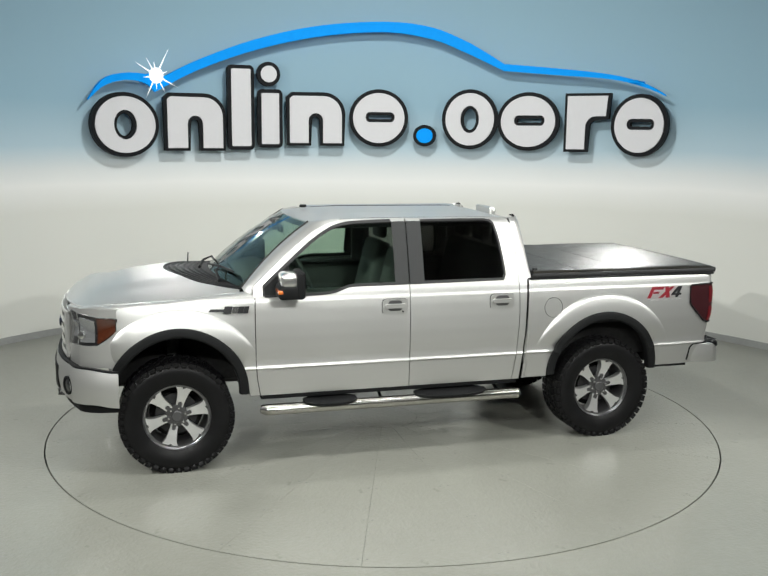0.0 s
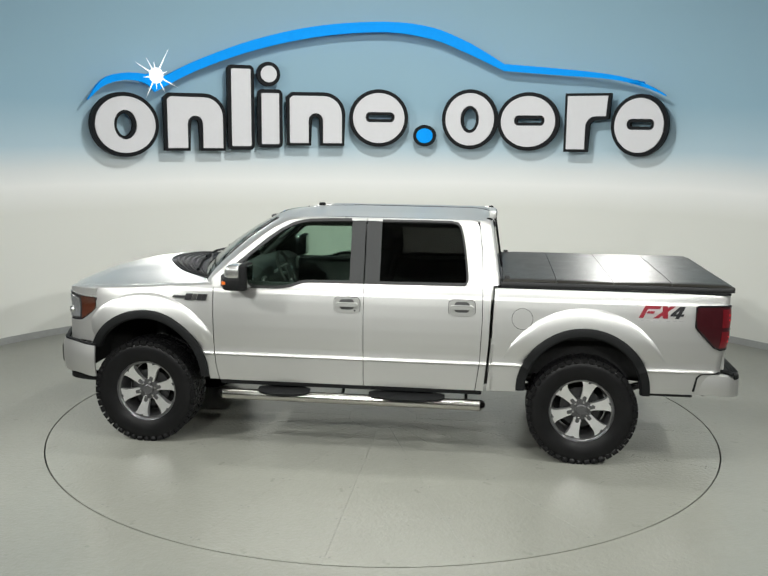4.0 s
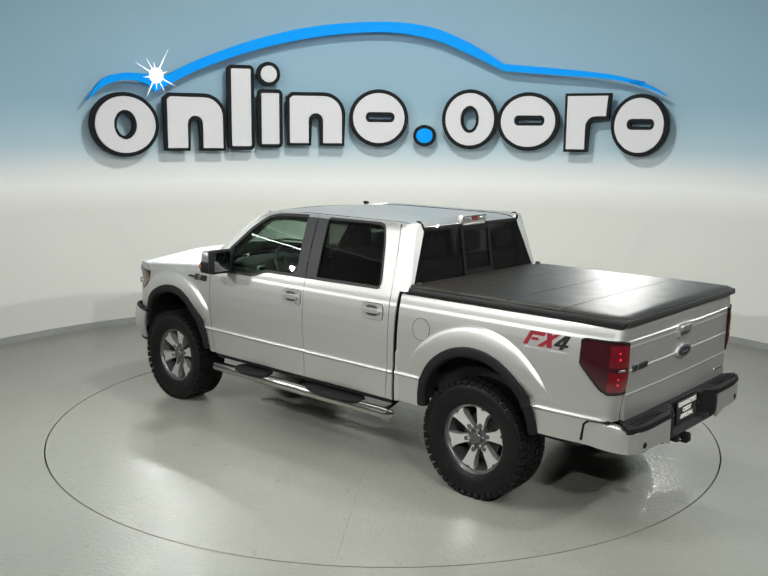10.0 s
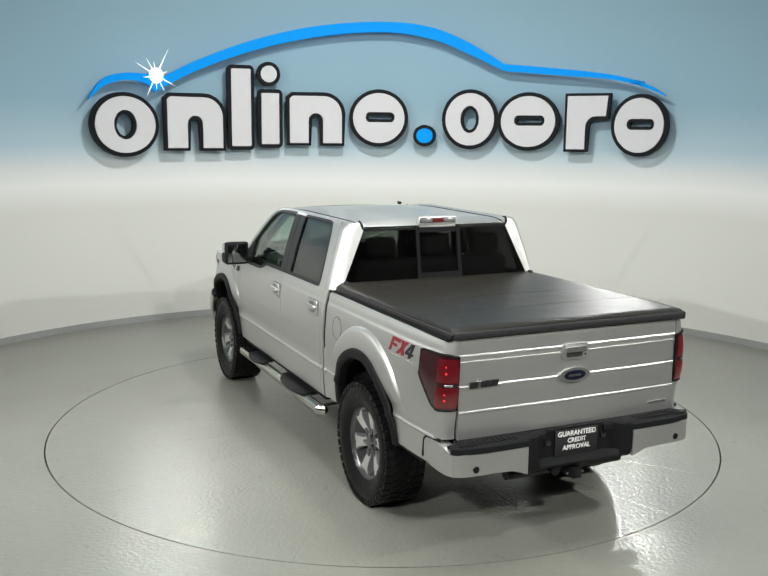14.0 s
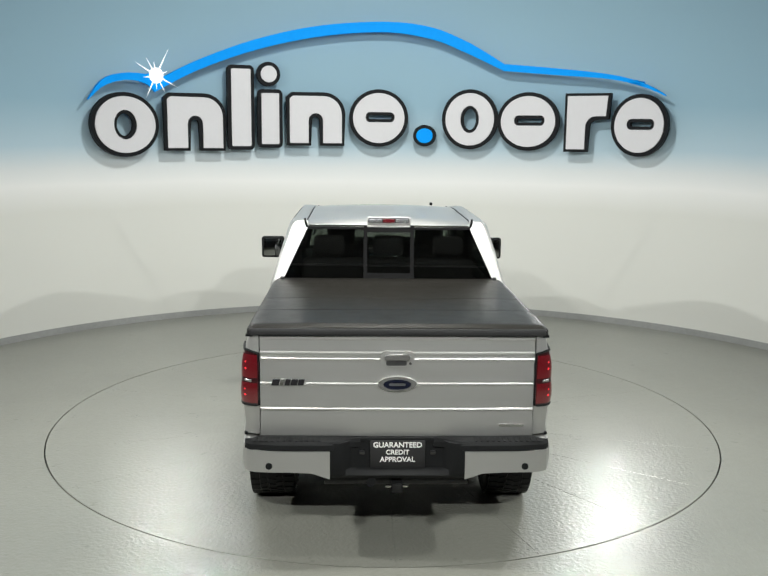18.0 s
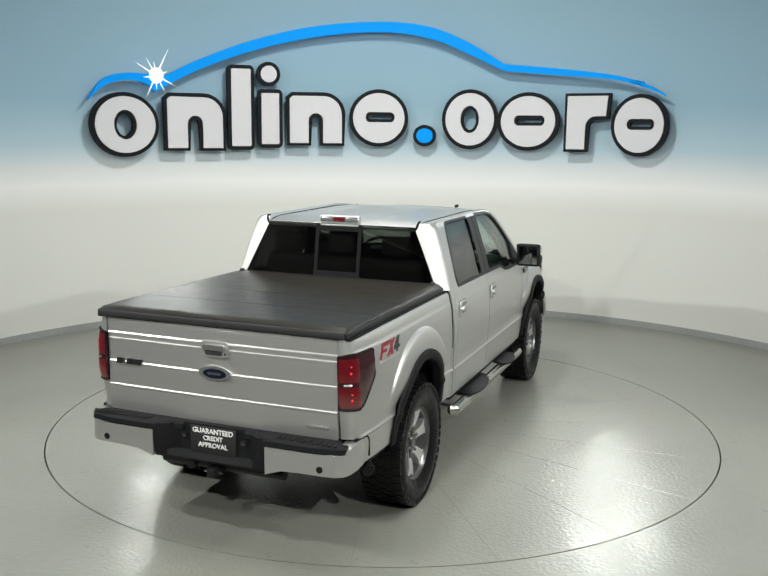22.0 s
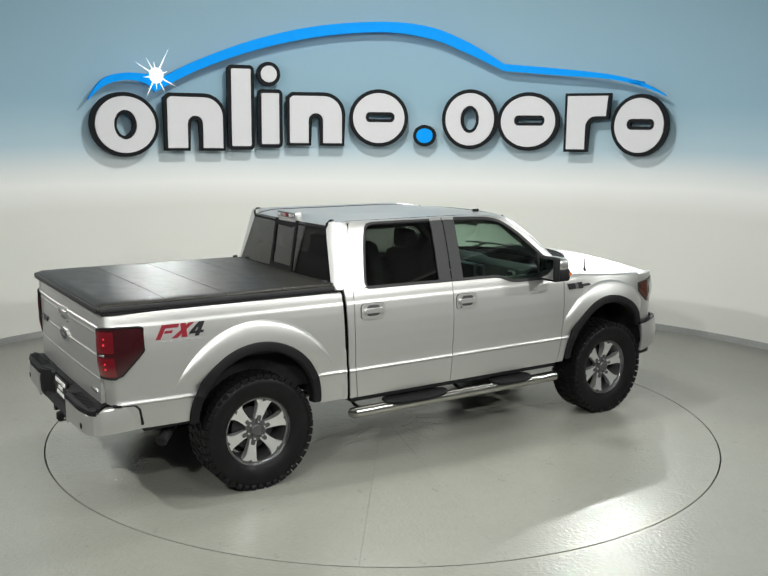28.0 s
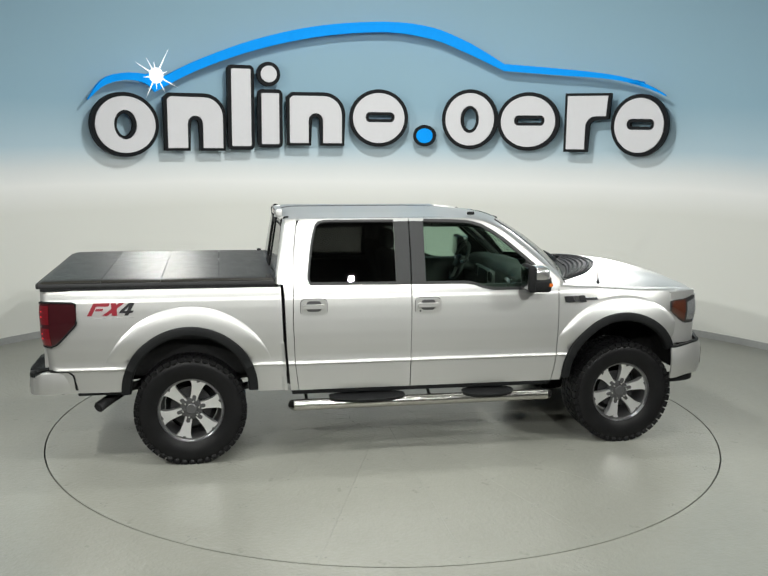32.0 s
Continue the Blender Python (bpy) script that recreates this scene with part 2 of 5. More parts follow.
def prism(outline, a, b, fn, bm=None):
    """Extrude a 2D outline between the depths a and b; fn(u, v, depth) gives the point."""
    bm = bm or bmesh.new()
    f = [bm.verts.new(fn(u, v, a)) for u, v in outline]
    g = [bm.verts.new(fn(u, v, b)) for u, v in outline]
    n = len(outline)
    bm.faces.new(f)
    bm.faces.new(g[::-1])
    for k in range(n):
        bm.faces.new((f[k], g[k], g[(k + 1) % n], f[(k + 1) % n]))
    return bm


def rounded(w, h, r, n=5, cx=0.0, cy=0.0):
    pts = []
    for sx, sy, a0 in ((1, 1, 0), (-1, 1, 90), (-1, -1, 180), (1, -1, 270)):
        for k in range(n + 1):
            a = radians(a0 + 90 * k / n)
            pts.append((cx + sx * (w / 2 - r) + r * math.cos(a), cy + sy * (h / 2 - r) + r * math.sin(a)))
    return pts


def ellipse(w, h, n=40, cx=0.0, cy=0.0):
    return [(cx + w / 2 * math.cos(2 * math.pi * k / n), cy + h / 2 * math.sin(2 * math.pi * k / n)) for k in range(n)]


def lerp(a, b, u):
    return a + (b - a) * u


def smooth(a, b, x):
    u = min(1.0, max(0.0, (x - a) / (b - a)))
    return u * u * (3 - 2 * u)


# ---- the studio ----
WC, WR = (0.11, -0.38), 5.77     # centre and radius of the curved wall
RING = 2.9975                    # rim of the turntable
ARC0, ARC1 = 19.0, 161.0         # the curved wall ends short of the dark sides of the hall
DADO = 3.25                      # the hall's walls are charcoal up to here, pale grey above


def ring_sheet(r0, r1, n, z0, z1, cx=0.0, cy=0.0):
    bm = bmesh.new()
    rows = []
    for r, z in ((r0, z1), (r1, z1), (r1, z0), (r0, z0)):
        rows.append([bm.verts.new((cx + r * math.cos(2 * math.pi * k / n), cy + r * math.sin(2 * math.pi * k / n), z)) for k in range(n)])
    for i in range(4):
        a, b = rows[i], rows[(i + 1) % 4]
        for k in range(n):
            bm.faces.new((a[k], a[(k + 1) % n], b[(k + 1) % n], b[k]))
    return bm


def build_studio():
    tagged(part("floor", ring_sheet(RING + 0.011, 12.0, 160, -0.1, 0.0), FLOOR), "glossy pale grey-green epoxy floor round the turntable", "floor", kind="structure")
    tagged(part("floor_pit", lathe([(RING + 0.1, -0.12), (RING + 0.1, -0.06)], 96, axis="z"), GAP), "dark pit beneath the turntable seen in the rim gap", "floor", kind="structure")

    def arc_wall(r0, r1, z0, z1, steps=96):
        bm = bmesh.new()
        rows = []
        for k in range(steps + 1):
            a = radians(lerp(ARC0, ARC1, k / steps))
            c, s = math.cos(a), math.sin(a)
            rows.append([bm.verts.new((WC[0] + r * c, WC[1] + r * s, z)) for r, z in ((r0, z0), (r0, z1), (r1, z1), (r1, z0))])
        for a, b in zip(rows, rows[1:]):
            for j in range(4):
                bm.faces.new((a[j], a[(j + 1) % 4], b[(j + 1) % 4], b[j]))
        bm.faces.new(rows[0])
        bm.faces.new(rows[-1][::-1])
        return bm

    tagged(part("wall_north", arc_wall(WR, WR + 0.18, 0.0, CEIL), WALL), "smooth curved studio wall, off-white with a painted-in bright band, fading to pale blue", "wall", kind="structure")
    tagged(part("baseboard", arc_wall(WR - 0.015, WR - 0.001, 0.0, 0.085), BASEB), "plain grey baseboard along the curved wall", "baseboard", kind="structure")
    # plain dark walls that close the hall beside and behind the camera, pale above
    e0 = radians(ARC0)
    xe, ye = WC[0] + WR * math.cos(e0) + 0.12, WC[1] + WR * math.sin(e0)
    xw = 2 * WC[0] - xe
    for name, b in (("wall_east", (xe + 0.01, xe + 0.19, -11.0, ye)), ("wall_west", (xw - 0.19, xw - 0.01, -11.0, ye)), ("wall_south", (xw - 0.19, xe + 0.19, -11.18, -11.0))):
        w = tagged(part(name, box(*b, 0.0, DADO), DARKWALL), "plain charcoal wall of the hall behind the camera", "wall", kind="structure")
        part("upper_wall", box(*b, DADO + 0.001, CEIL), BACKWALL, w, "pale grey upper wall")
        inner = (b[0] - 0.02, b[0] + 0.001, b[2], b[3]) if name == "wall_east" else (b[1] - 0.001, b[1] + 0.02, b[2], b[3]) if name == "wall_west" else (b[0] + 0.2, b[1] - 0.2, b[3] - 0.001, b[3] + 0.02)
        part("wall_rail", box(*inner, DADO - 0.02, DADO + 0.02), PLATEWHITE, w, "thin white rail")
    tagged(part("ceiling", box(-7.0, 7.0, -11.3, 6.6, CEIL, CEIL + 0.15), CEILING), "plain light grey studio ceiling", "ceiling", kind="structure")


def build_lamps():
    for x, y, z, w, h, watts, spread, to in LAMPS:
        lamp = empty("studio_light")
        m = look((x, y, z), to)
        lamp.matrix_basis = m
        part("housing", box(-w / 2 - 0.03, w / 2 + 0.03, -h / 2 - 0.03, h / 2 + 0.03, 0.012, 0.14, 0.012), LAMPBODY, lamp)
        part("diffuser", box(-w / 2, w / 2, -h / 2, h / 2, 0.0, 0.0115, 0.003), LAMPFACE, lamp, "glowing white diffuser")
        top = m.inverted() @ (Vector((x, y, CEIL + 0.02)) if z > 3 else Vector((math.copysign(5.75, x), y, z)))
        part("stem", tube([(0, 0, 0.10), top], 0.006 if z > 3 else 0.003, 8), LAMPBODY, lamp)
        tagged(lamp, "white studio flood light on a slim stem, placed out of view", "studio light", "studio lights round the turntable")
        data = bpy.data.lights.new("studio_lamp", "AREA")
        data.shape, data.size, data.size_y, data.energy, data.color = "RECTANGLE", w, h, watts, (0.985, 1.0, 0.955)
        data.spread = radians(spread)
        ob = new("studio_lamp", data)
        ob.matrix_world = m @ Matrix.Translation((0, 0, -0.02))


def build_glare_spots():
    """Slim lamps added before the sign's sweep to rake glare over the floor."""
    for x, y, z, watts, to in GLARE_SPOTS:
        m = look((x, y, z), to)
        spot = empty("glare_spot")
        spot.matrix_basis = m
        w, h = 0.13, 0.026
        # case coloured to merge with the sign; the left one glows with the glint
        part("case", box(-w / 2, w / 2, -h / 2, h / 2, 0.004, 0.05, 0.004), SIGNGLINT if x < 0 else SIGNBLUE, spot, "slim lamp case")
        l = math.hypot(x - WC[0], y - WC[1])
        foot = m.inverted() @ Vector((WC[0] + (WR + 0.01) * (x - WC[0]) / l, WC[1] + (WR + 0.01) * (y - WC[1]) / l, z + 0.02))
        part("bracket", tube([(0, 0, 0.04), foot], 0.012, 8), SIGNBLUE, spot)
        tagged(spot, "slim spot lamp added before the wall sign for floor glare", "spot lamp", "spot lamps on the wall sign")
        data = bpy.data.lights.new("glare_light", "AREA")
        data.shape, data.size, data.size_y, data.energy, data.color, data.spread = "RECTANGLE", w - 0.01, h - 0.006, watts, (1.0, 1.0, 0.97), radians(42)
        ob = new("glare_light", data)
        ob.matrix_world = m @ Matrix.Translation((0, 0, -0.006))


def build_tubes():
    """Slim light tubes hung level beside the turntable."""
    for x, y0, y1, z in TUBES:
        bar = empty("light_tube")
        part("tube_body", tube([(x, y0, z), (x, y1, z)], 0.013, 10), TUBEGLOW, bar, "glowing white light tube")
        for y in (y0 + 0.1, y1 - 0.1):
            part("hanger", tube([(x, y, z + 0.012), (x, y, CEIL + 0.02)], 0.002, 6), LAMPBODY, bar)
        for y, d in ((y0, -1), (y1, 1)):
            part("end_cap", tube([(x, y, z), (x, y + d * 0.03, z)], 0.017, 10), LAMPBODY, bar)
        tagged(bar, "slim white light tube hung beside the turntable", "light tube", "light tubes beside the turntable")


def on_wall(a, z, depth):
    """A point of the wall: metres to the right along the arc from its middle, height, distance before the wall."""
    t = radians(90) - a / WR
    r = WR - depth
    return (WC[0] + r * math.cos(t), WC[1] + r * math.sin(t), z)


def offset(outline, d):
    """Grow a closed outline by d."""
    n, out = len(outline), []
    area = sum(outline[k][0] * outline[(k + 1) % n][1] - outline[(k + 1) % n][0] * outline[k][1] for k in range(n))
    s = 1 if area > 0 else -1
    for k in range(n):
        (x0, y0), (x1, y1), (x2, y2) = outline[k - 1], outline[k], outline[(k + 1) % n]
        n1, n2 = Vector((y1 - y0, x0 - x1)), Vector((y2 - y1, x1 - x2))
        v = n1.normalized() + n2.normalized() if n1.length > 1e-9 and n2.length > 1e-9 else n1 + n2
        v = v.normalized() * d * s if v.length > 1e-9 else Vector((0, 0))
        out.append((x1 + v.x, y1 + v.y))
    return out


def build_sign():
    """Wall sign: a blue sweep over a row of plain white blocks with black edges."""
    sign = empty("wall_sign")
    sign.location = (0, 0, 0)

    def ring(outer, inner, a, b):
        """Extrude the band between two outlines of equal count."""
        bm = bmesh.new()
        L = [[bm.verts.new(on_wall(u, v, d)) for u, v in o] for o, d in ((outer, a), (outer, b), (inner, b), (inner, a))]
        n = len(outer)
        for i in range(4):
            p, q = L[i], L[(i + 1) % 4]
            for k in range(n):
                bm.faces.new((p[k], p[(k + 1) % n], q[(k + 1) % n], q[k]))
        return bm

    def block(outline, mat, grow=0.055, label="", hole=None):
        fit = lambda o: [(u * 1.009, EYE.z + (v - EYE.z) * 0.989) for u, v in o]
        outline, wide = fit(outline), fit(offset(outline, grow))
        if hole:
            hole, slim = fit(hole), fit(offset(hole, -0.045))
            edge, face = ring(wide, slim, STAND_OFF, STAND_OFF + 0.07), ring(outline, hole, STAND_OFF + 0.071, STAND_OFF + 0.085)
        else:
            edge, face = prism(wide, STAND_OFF, STAND_OFF + 0.07, on_wall), prism(outline, STAND_OFF + 0.071, STAND_OFF + 0.085, on_wall)
        base = part("block_edge", edge, SIGNBLACK, sign, "black block edge")
        part("block_face", face, mat, base, label or "white block face")

    def turn(cx, cy, r, a0, a1, n=8, ry=None):
        return [(cx + r * math.cos(radians(lerp(a0, a1, k / n))), cy + (ry or r) * math.sin(radians(lerp(a0, a1, k / n)))) for k in range(n + 1)]

    def arch(a, z, w, h):
        """An upright block with a round-topped slot from below."""
        x0, x1, leg, top = a - w / 2, a + w / 2, 0.36 * w, 0.64 * h
        r = w / 2 - leg
        return ([(x0, z), (x0 + leg, z), (x0 + leg, z + top - r)] + turn(a, z + top - r, r, 180, 0)[1:-1] + [(x1 - leg, z + top - r), (x1 - leg, z), (x1, z)]
                + turn(x1 - 0.27, z + h - 0.27, 0.27, 0, 90) + [(x0 + 0.05, z + h), (x0, z + h - 0.04)])

    def hook(a, z, w, h):
        """An upright bar with a stub at its top."""
        x0, x1 = a - w / 2, a + w / 2
        return [(x0, z), (x0 + 0.27, z), (x0 + 0.27, z + 0.42 * h)] + turn(x0 + 0.42, z + 0.42 * h, 0.15, 180, 90, 6)[1:] + [(x1, z + 0.42 * h + 0.15), (x1 + 0.02, z + h), (x0, z + h)]

    # middle along the wall, bottom, width, height, shape
    for a, z, w, h, kind in SIGN_BLOCKS:
        if kind == "round":
            block(ellipse(w, h, 44, a, z + h / 2), SIGNWHITE)
        elif kind == "ring":
            block(ellipse(w, h, 44, a, z + h / 2), SIGNWHITE, hole=ellipse(w * 0.38, h * 0.52, 44, a, z + h / 2))
        elif kind == "slot":
            block(ellipse(w, h, 44, a, z + h / 2), SIGNWHITE, hole=rounded(w * 0.56, h * 0.20, h * 0.09, 10, a + 0.02, z + h * 0.52))
        elif kind == "dot":
            block(ellipse(w, h, 32, a, z + h / 2), SIGNBLUE, 0.05, "blue round face")
        elif kind == "arch":
            block(arch(a, z, w, h), SIGNWHITE)
        elif kind == "hook":
            block(hook(a, z, w, h), SIGNWHITE)
        else:
            block(rounded(w, h, min(w, h) * 0.06, 3, a, z + h / 2), SIGNWHITE)
    # the sweep: upper and lower edge through a few knots
    def curve(knots, n=90):
        k = np.array(knots)
        t = np.linspace(0, len(k) - 1, n)
        out = []
        for u in t:
            i = min(int(u), len(k) - 2)
            f = u - i
            p0, p1, p2, p3 = k[max(i - 1, 0)], k[i], k[i + 1], k[min(i + 2, len(k) - 1)]
            out.append(tuple(0.5 * (2 * p1 + (p2 - p0) * f + (2 * p0 - 5 * p1 + 4 * p2 - p3) * f * f + (3 * p1 - p0 - 3 * p2 + p3) * f ** 3)))
        return out

    for a, z in SIGN_PINS:
        part("stand_off", tube([on_wall(a, z, -0.01), on_wall(a, z, STAND_OFF + 0.02)], 0.012, 8), SIGNBLACK, sign)
    for top, low in SIGN_SWEEP:
        up, dn = curve(top), curve(low)
        bm = solid([[on_wall(a * 1.009, EYE.z + (z - EYE.z) * 0.989, STAND_OFF + 0.06) for a, z in (p, q)] for p, q in zip(up, dn)], 0.05, None, None)
        part("sweep", bm, SIGNBLUE, sign, "bright blue curved band")
    # white glint where the sweep dips, modelled as a glowing plate: a small disc with thin tapering points
    ca, cz = -3.575, 3.385
    pts = []
    rays = [(20, 0.18), (62, 0.40), (100, 0.18), (122, 0.26), (152, 0.34), (190, 0.19), (242, 0.33), (270, 0.18), (300, 0.24), (335, 0.33)]
    for k, (a, l) in enumerate(rays):
        b = rays[(k + 1) % len(rays)][0] + (360 if k == len(rays) - 1 else 0)
        for r, q in ((l, a), (0.100, lerp(a, b, 0.14)), (0.104, lerp(a, b, 0.5)), (0.100, lerp(a, b, 0.86))):
            pts.append((ca + r * math.cos(radians(q)), cz + r * math.sin(radians(q))))
    part("glint", prism(pts, STAND_OFF + 0.118, STAND_OFF + 0.126, on_wall), SIGNGLINT, sign, "white star-shaped plate made to glow as a glint")
    tagged(sign, "large wall sign of white black-edged blocks under a blue sweep", "wall sign")


def build_turntable():
    """Twenty painted wedges with screw heads, turning as one."""
    deck = empty("turntable")
    n, gap = 20, 0.0012
    wedge = bmesh.new()
    r0, r1, h = 0.32, RING, radians(9)
    pts = []
    for k in range(9):
        a = lerp(-h, h, k / 8)
        pts.append((r1 * math.cos(a), r1 * math.sin(a)))
    pts += [(r0 * math.cos(h), r0 * math.sin(h)), (r0 * math.cos(-h), r0 * math.sin(-h))]
    pts = offset(pts, -gap)
    prism(pts, 0.0, -0.05, lambda u, v, d: (u, v, d), wedge)
    me = mesh_of(wedge, "wedge", DECK)
    sm = bmesh.new()
    lathe([(0.009, -0.004), (0.009, 0.0006), (0.006, 0.0012)], 10, sm, axis="z")
    screw = mesh_of(sm, "screw", SCREW)
    for i in range(n):
        w = new("wedge", me)
        w.parent = deck
        w.rotation_euler = (0, 0, radians(18 * i + 9))
        for r in (1.15, 1.75, 2.32, 2.9):
            for s in (-1, 1):
                o = new("screw", screw)
                o.parent = w
                o.location = (math.sqrt(r * r - 0.0) * math.cos(h - 0.03 / r), s * r * math.sin(h - 0.03 / r), 0.0)
    part("hub_plate", lathe([(0.317, -0.05), (0.317, 0.0)], 40, axis="z"), DECK, deck)
    return tagged(deck, "round pale grey turntable of painted wedge plates flush with floor", "turntable")


# ---- the pickup: x forward, y to its left, z up, from the turntable's middle ----
AXF, AXR = 1.935, -1.74
HUB = 0.44
PZ = [0.50, 0.60, 0.70, 0.784, 0.797, 0.8025, 0.815, 0.865, 0.885, 0.95, 1.05, 1.16, 1.27, 1.335, 1.349, 1.39, 1.43, 1.70, 1.92, 1.955, 2.0]
PY = [0.940, 0.964, 0.975, 0.980, 0.990, 0.990, 0.983, 0.980, 0.983, 0.9895, 0.9935, 0.9905, 0.983, 0.975, 0.969, 0.962, 0.951, 0.873, 0.800, 0.765, 0.66]
ARCH = {"f": (1.915, 0.615, 0.535, 0.675), "r": (-1.738, 0.60, 0.527, 0.685)}   # x, z, opening, raised lip


def side_y(x, z):
    """Half width of the body at a place of its side."""
    y = float(np.interp(z, PZ, PY))
    if x > 2.05:
        y -= 0.42 * (x - 2.05) ** 2
    if x < -1.0:
        y -= 0.014 + (0.12 * (x + 2.3) ** 2 if x < -2.3 else 0.0)
    if x > 1.35 and z > 0.98:
        y -= 0.045 * smooth(1.35, 1.85, x) * min((z - 0.98) / 0.34, 1.1) ** 1.6 * (0.3 + 0.7 * smooth(2.42, 2.05, x))
    return y


def arch_z(x, low, grow=0.0):
    """Lower edge of a panel that a wheel opening cuts."""
    for xc, zc, r0, r1 in ARCH.values():
        r = r0 + grow
        if abs(x - xc) < r:
            return max(low, zc + math.sqrt(r * r - (x - xc) ** 2))
    return low


def panel_us(xa, xb, n):
    us = set(np.linspace(0, 1, n).tolist())
    for xc, zc, r0, r1 in ARCH.values():
        for k in range(33):
            u = (xc + r0 * math.cos(math.pi * k / 32) - xa) / (xb - xa)
            if 0.0 < u < 1.0:
                us.add(u)
    return sorted(us)


def side_rows(zl, zt):
    """Heights of a panel's rows: fixed ones on the pressed lines, the rest spread between them, all kept inside the panel."""
    rows = list(np.linspace(min(zl, 0.77), 0.77, 8)) + [0.784, 0.792, 0.797, 0.8025, 0.8075, 0.815]
    rows += list(np.linspace(0.83, 1.30, 34)) + [1.318, 1.333, 1.341, 1.349, 1.36, 1.375, 1.39, 1.405, 1.42, 1.44, 1.46]
    n = len(rows)
    return [min(max(z, zl + 0.0002 * k), zt - 0.0002 * (n - 1 - k)) for k, z in enumerate(rows)]


def side_panel(s, xa, xb, low, top, n=26, roll=()):
    """A sheet of the body's side between the edges xa(z) and xb(z) and the heights low(x) and top(x)."""
    P = []
    for u in panel_us(xa(0.8), xb(0.8), n):
        x0 = lerp(xa(0.9), xb(0.9), u)
        zl, zt = low(x0), top(lerp(xa(1.3), xb(1.3), u))
        for k in range(4):
            x0 = lerp(xa(zl), xb(zl), u)
            zl = low(x0)
        row = []
        for z in side_rows(zl, zt):
            x = lerp(xa(z), xb(z), u)
            row.append((x, s * side_y(x, z), z))
        edge = row[-1]
        for dy, dz in roll:
            row.append((edge[0], edge[1] - s * dy, zt + dz))
        P.append(row)
    return solid(P, -0.014 * s)


def seam(pts):
    z = [p[1] for p in pts]
    x = [p[0] for p in pts]
    return lambda q: float(np.interp(q, z, x))


SEAM_A = seam([(1.272, 0.53), (1.284, 0.58), (1.308, 0.72), (1.316, 0.86), (1.320, 1.14), (1.318, 1.36)])
SEAM_B = seam([(0.049, 0.5), (0.052, 2.0)])
SEAM_C = seam([(-0.866, 0.53), (-0.878, 0.59), (-0.906, 0.81), (-0.921, 1.16), (-0.917, 1.40), (-0.901, 1.75), (-0.876, 1.93)])
SEAM_D = seam([(-0.942, 0.53), (-0.946, 0.6), (-0.976, 0.955), (-0.991, 1.36), (-0.996, 1.42), (-1.0, 1.46)])
SEAM_E = seam([(-0.961, 0.53), (-0.966, 0.6), (-0.996, 0.955), (-1.011, 1.36), (-1.013, 1.45)])


def shift(f, d):
    return lambda z: f(z) + d


def hood_edge(x):
    return float(np.interp(x, [1.36, 2.0, 2.4, 2.56, 2.66], [1.405, 1.350, 1.334, 1.322, 1.295]))


def belt(x):
    return float(np.interp(x, [-1.0, 0.55, 0.68, 0.75, 1.33], [1.425, 1.413, 1.368, 1.358, 1.352]))


def side_strip(s, inner, outer, thick=0.014, lift=0.0, n=6):
    """A band on the body's side between two rows of (x, z)."""
    P = []
    for (xi, zi), (xo, zo) in zip(inner, outer):
        row = []
        for k in range(n + 1):
            x, z = lerp(xi, xo, k / n), lerp(zi, zo, k / n)
            row.append((x, s * (side_y(x, z) + lift), z))
        P.append(row)
    return solid(P, thick * s)


def side_plate(s, outline, lift=0.004, depth=0.01):
    """A flat piece with its outline in (x, z) lying on the body's side."""
    return prism(outline, lift, lift - depth, lambda u, v, d: (u, s * (side_y(u, v) + d), v))


def side_pane(s, corners_top, corners_low, sink=0.012, n=8):
    P = []
    for (xt, zt), (xl, zl) in zip(corners_top, corners_low):
        row = []
        for k in range(n + 1):
            x, z = lerp(xl, xt, k / n), lerp(zl, zt, k / n)
            row.append((x, s * (side_y(x, z) - sink), z))
        P.append(row)
    return solid(P, -0.004 * s)


def door_handle(s, x, z, door):
    """Raised oval bezel, a grey plate for the shade of the recess, and pull bar."""
    y = side_y(x, z)
    fn = lambda u, v, d: (x + u, s * (y + d), z + v)
    bez = part("handle_bezel", prism(rounded(0.212, 0.128, 0.034, 5), 0.013, -0.02, fn), PAINT, door, "silver handle bezel")
    part("bezel_gap", prism(rounded(0.220, 0.136, 0.038, 5), 0.0035, -0.02, fn), RIMGREY, bez)
    part("recess", prism(rounded(0.122, 0.086, 0.028, 4, 0.0, 0.008), 0.0145, 0.004, fn), RIMLIP, bez, "darker grey plate drawn as the shaded hand recess")
    part("pull", prism(rounded(0.178, 0.034, 0.016, 4, 0.0, 0.008), 0.036, 0.0125, fn), PAINT, bez, "silver pull handle")
    if x > 0:
        part("key_lock", prism(ellipse(0.016, 0.016, 14, -0.066 if s > 0 else -0.066, -0.042), 0.017, 0.007, fn), TRIM, bez)


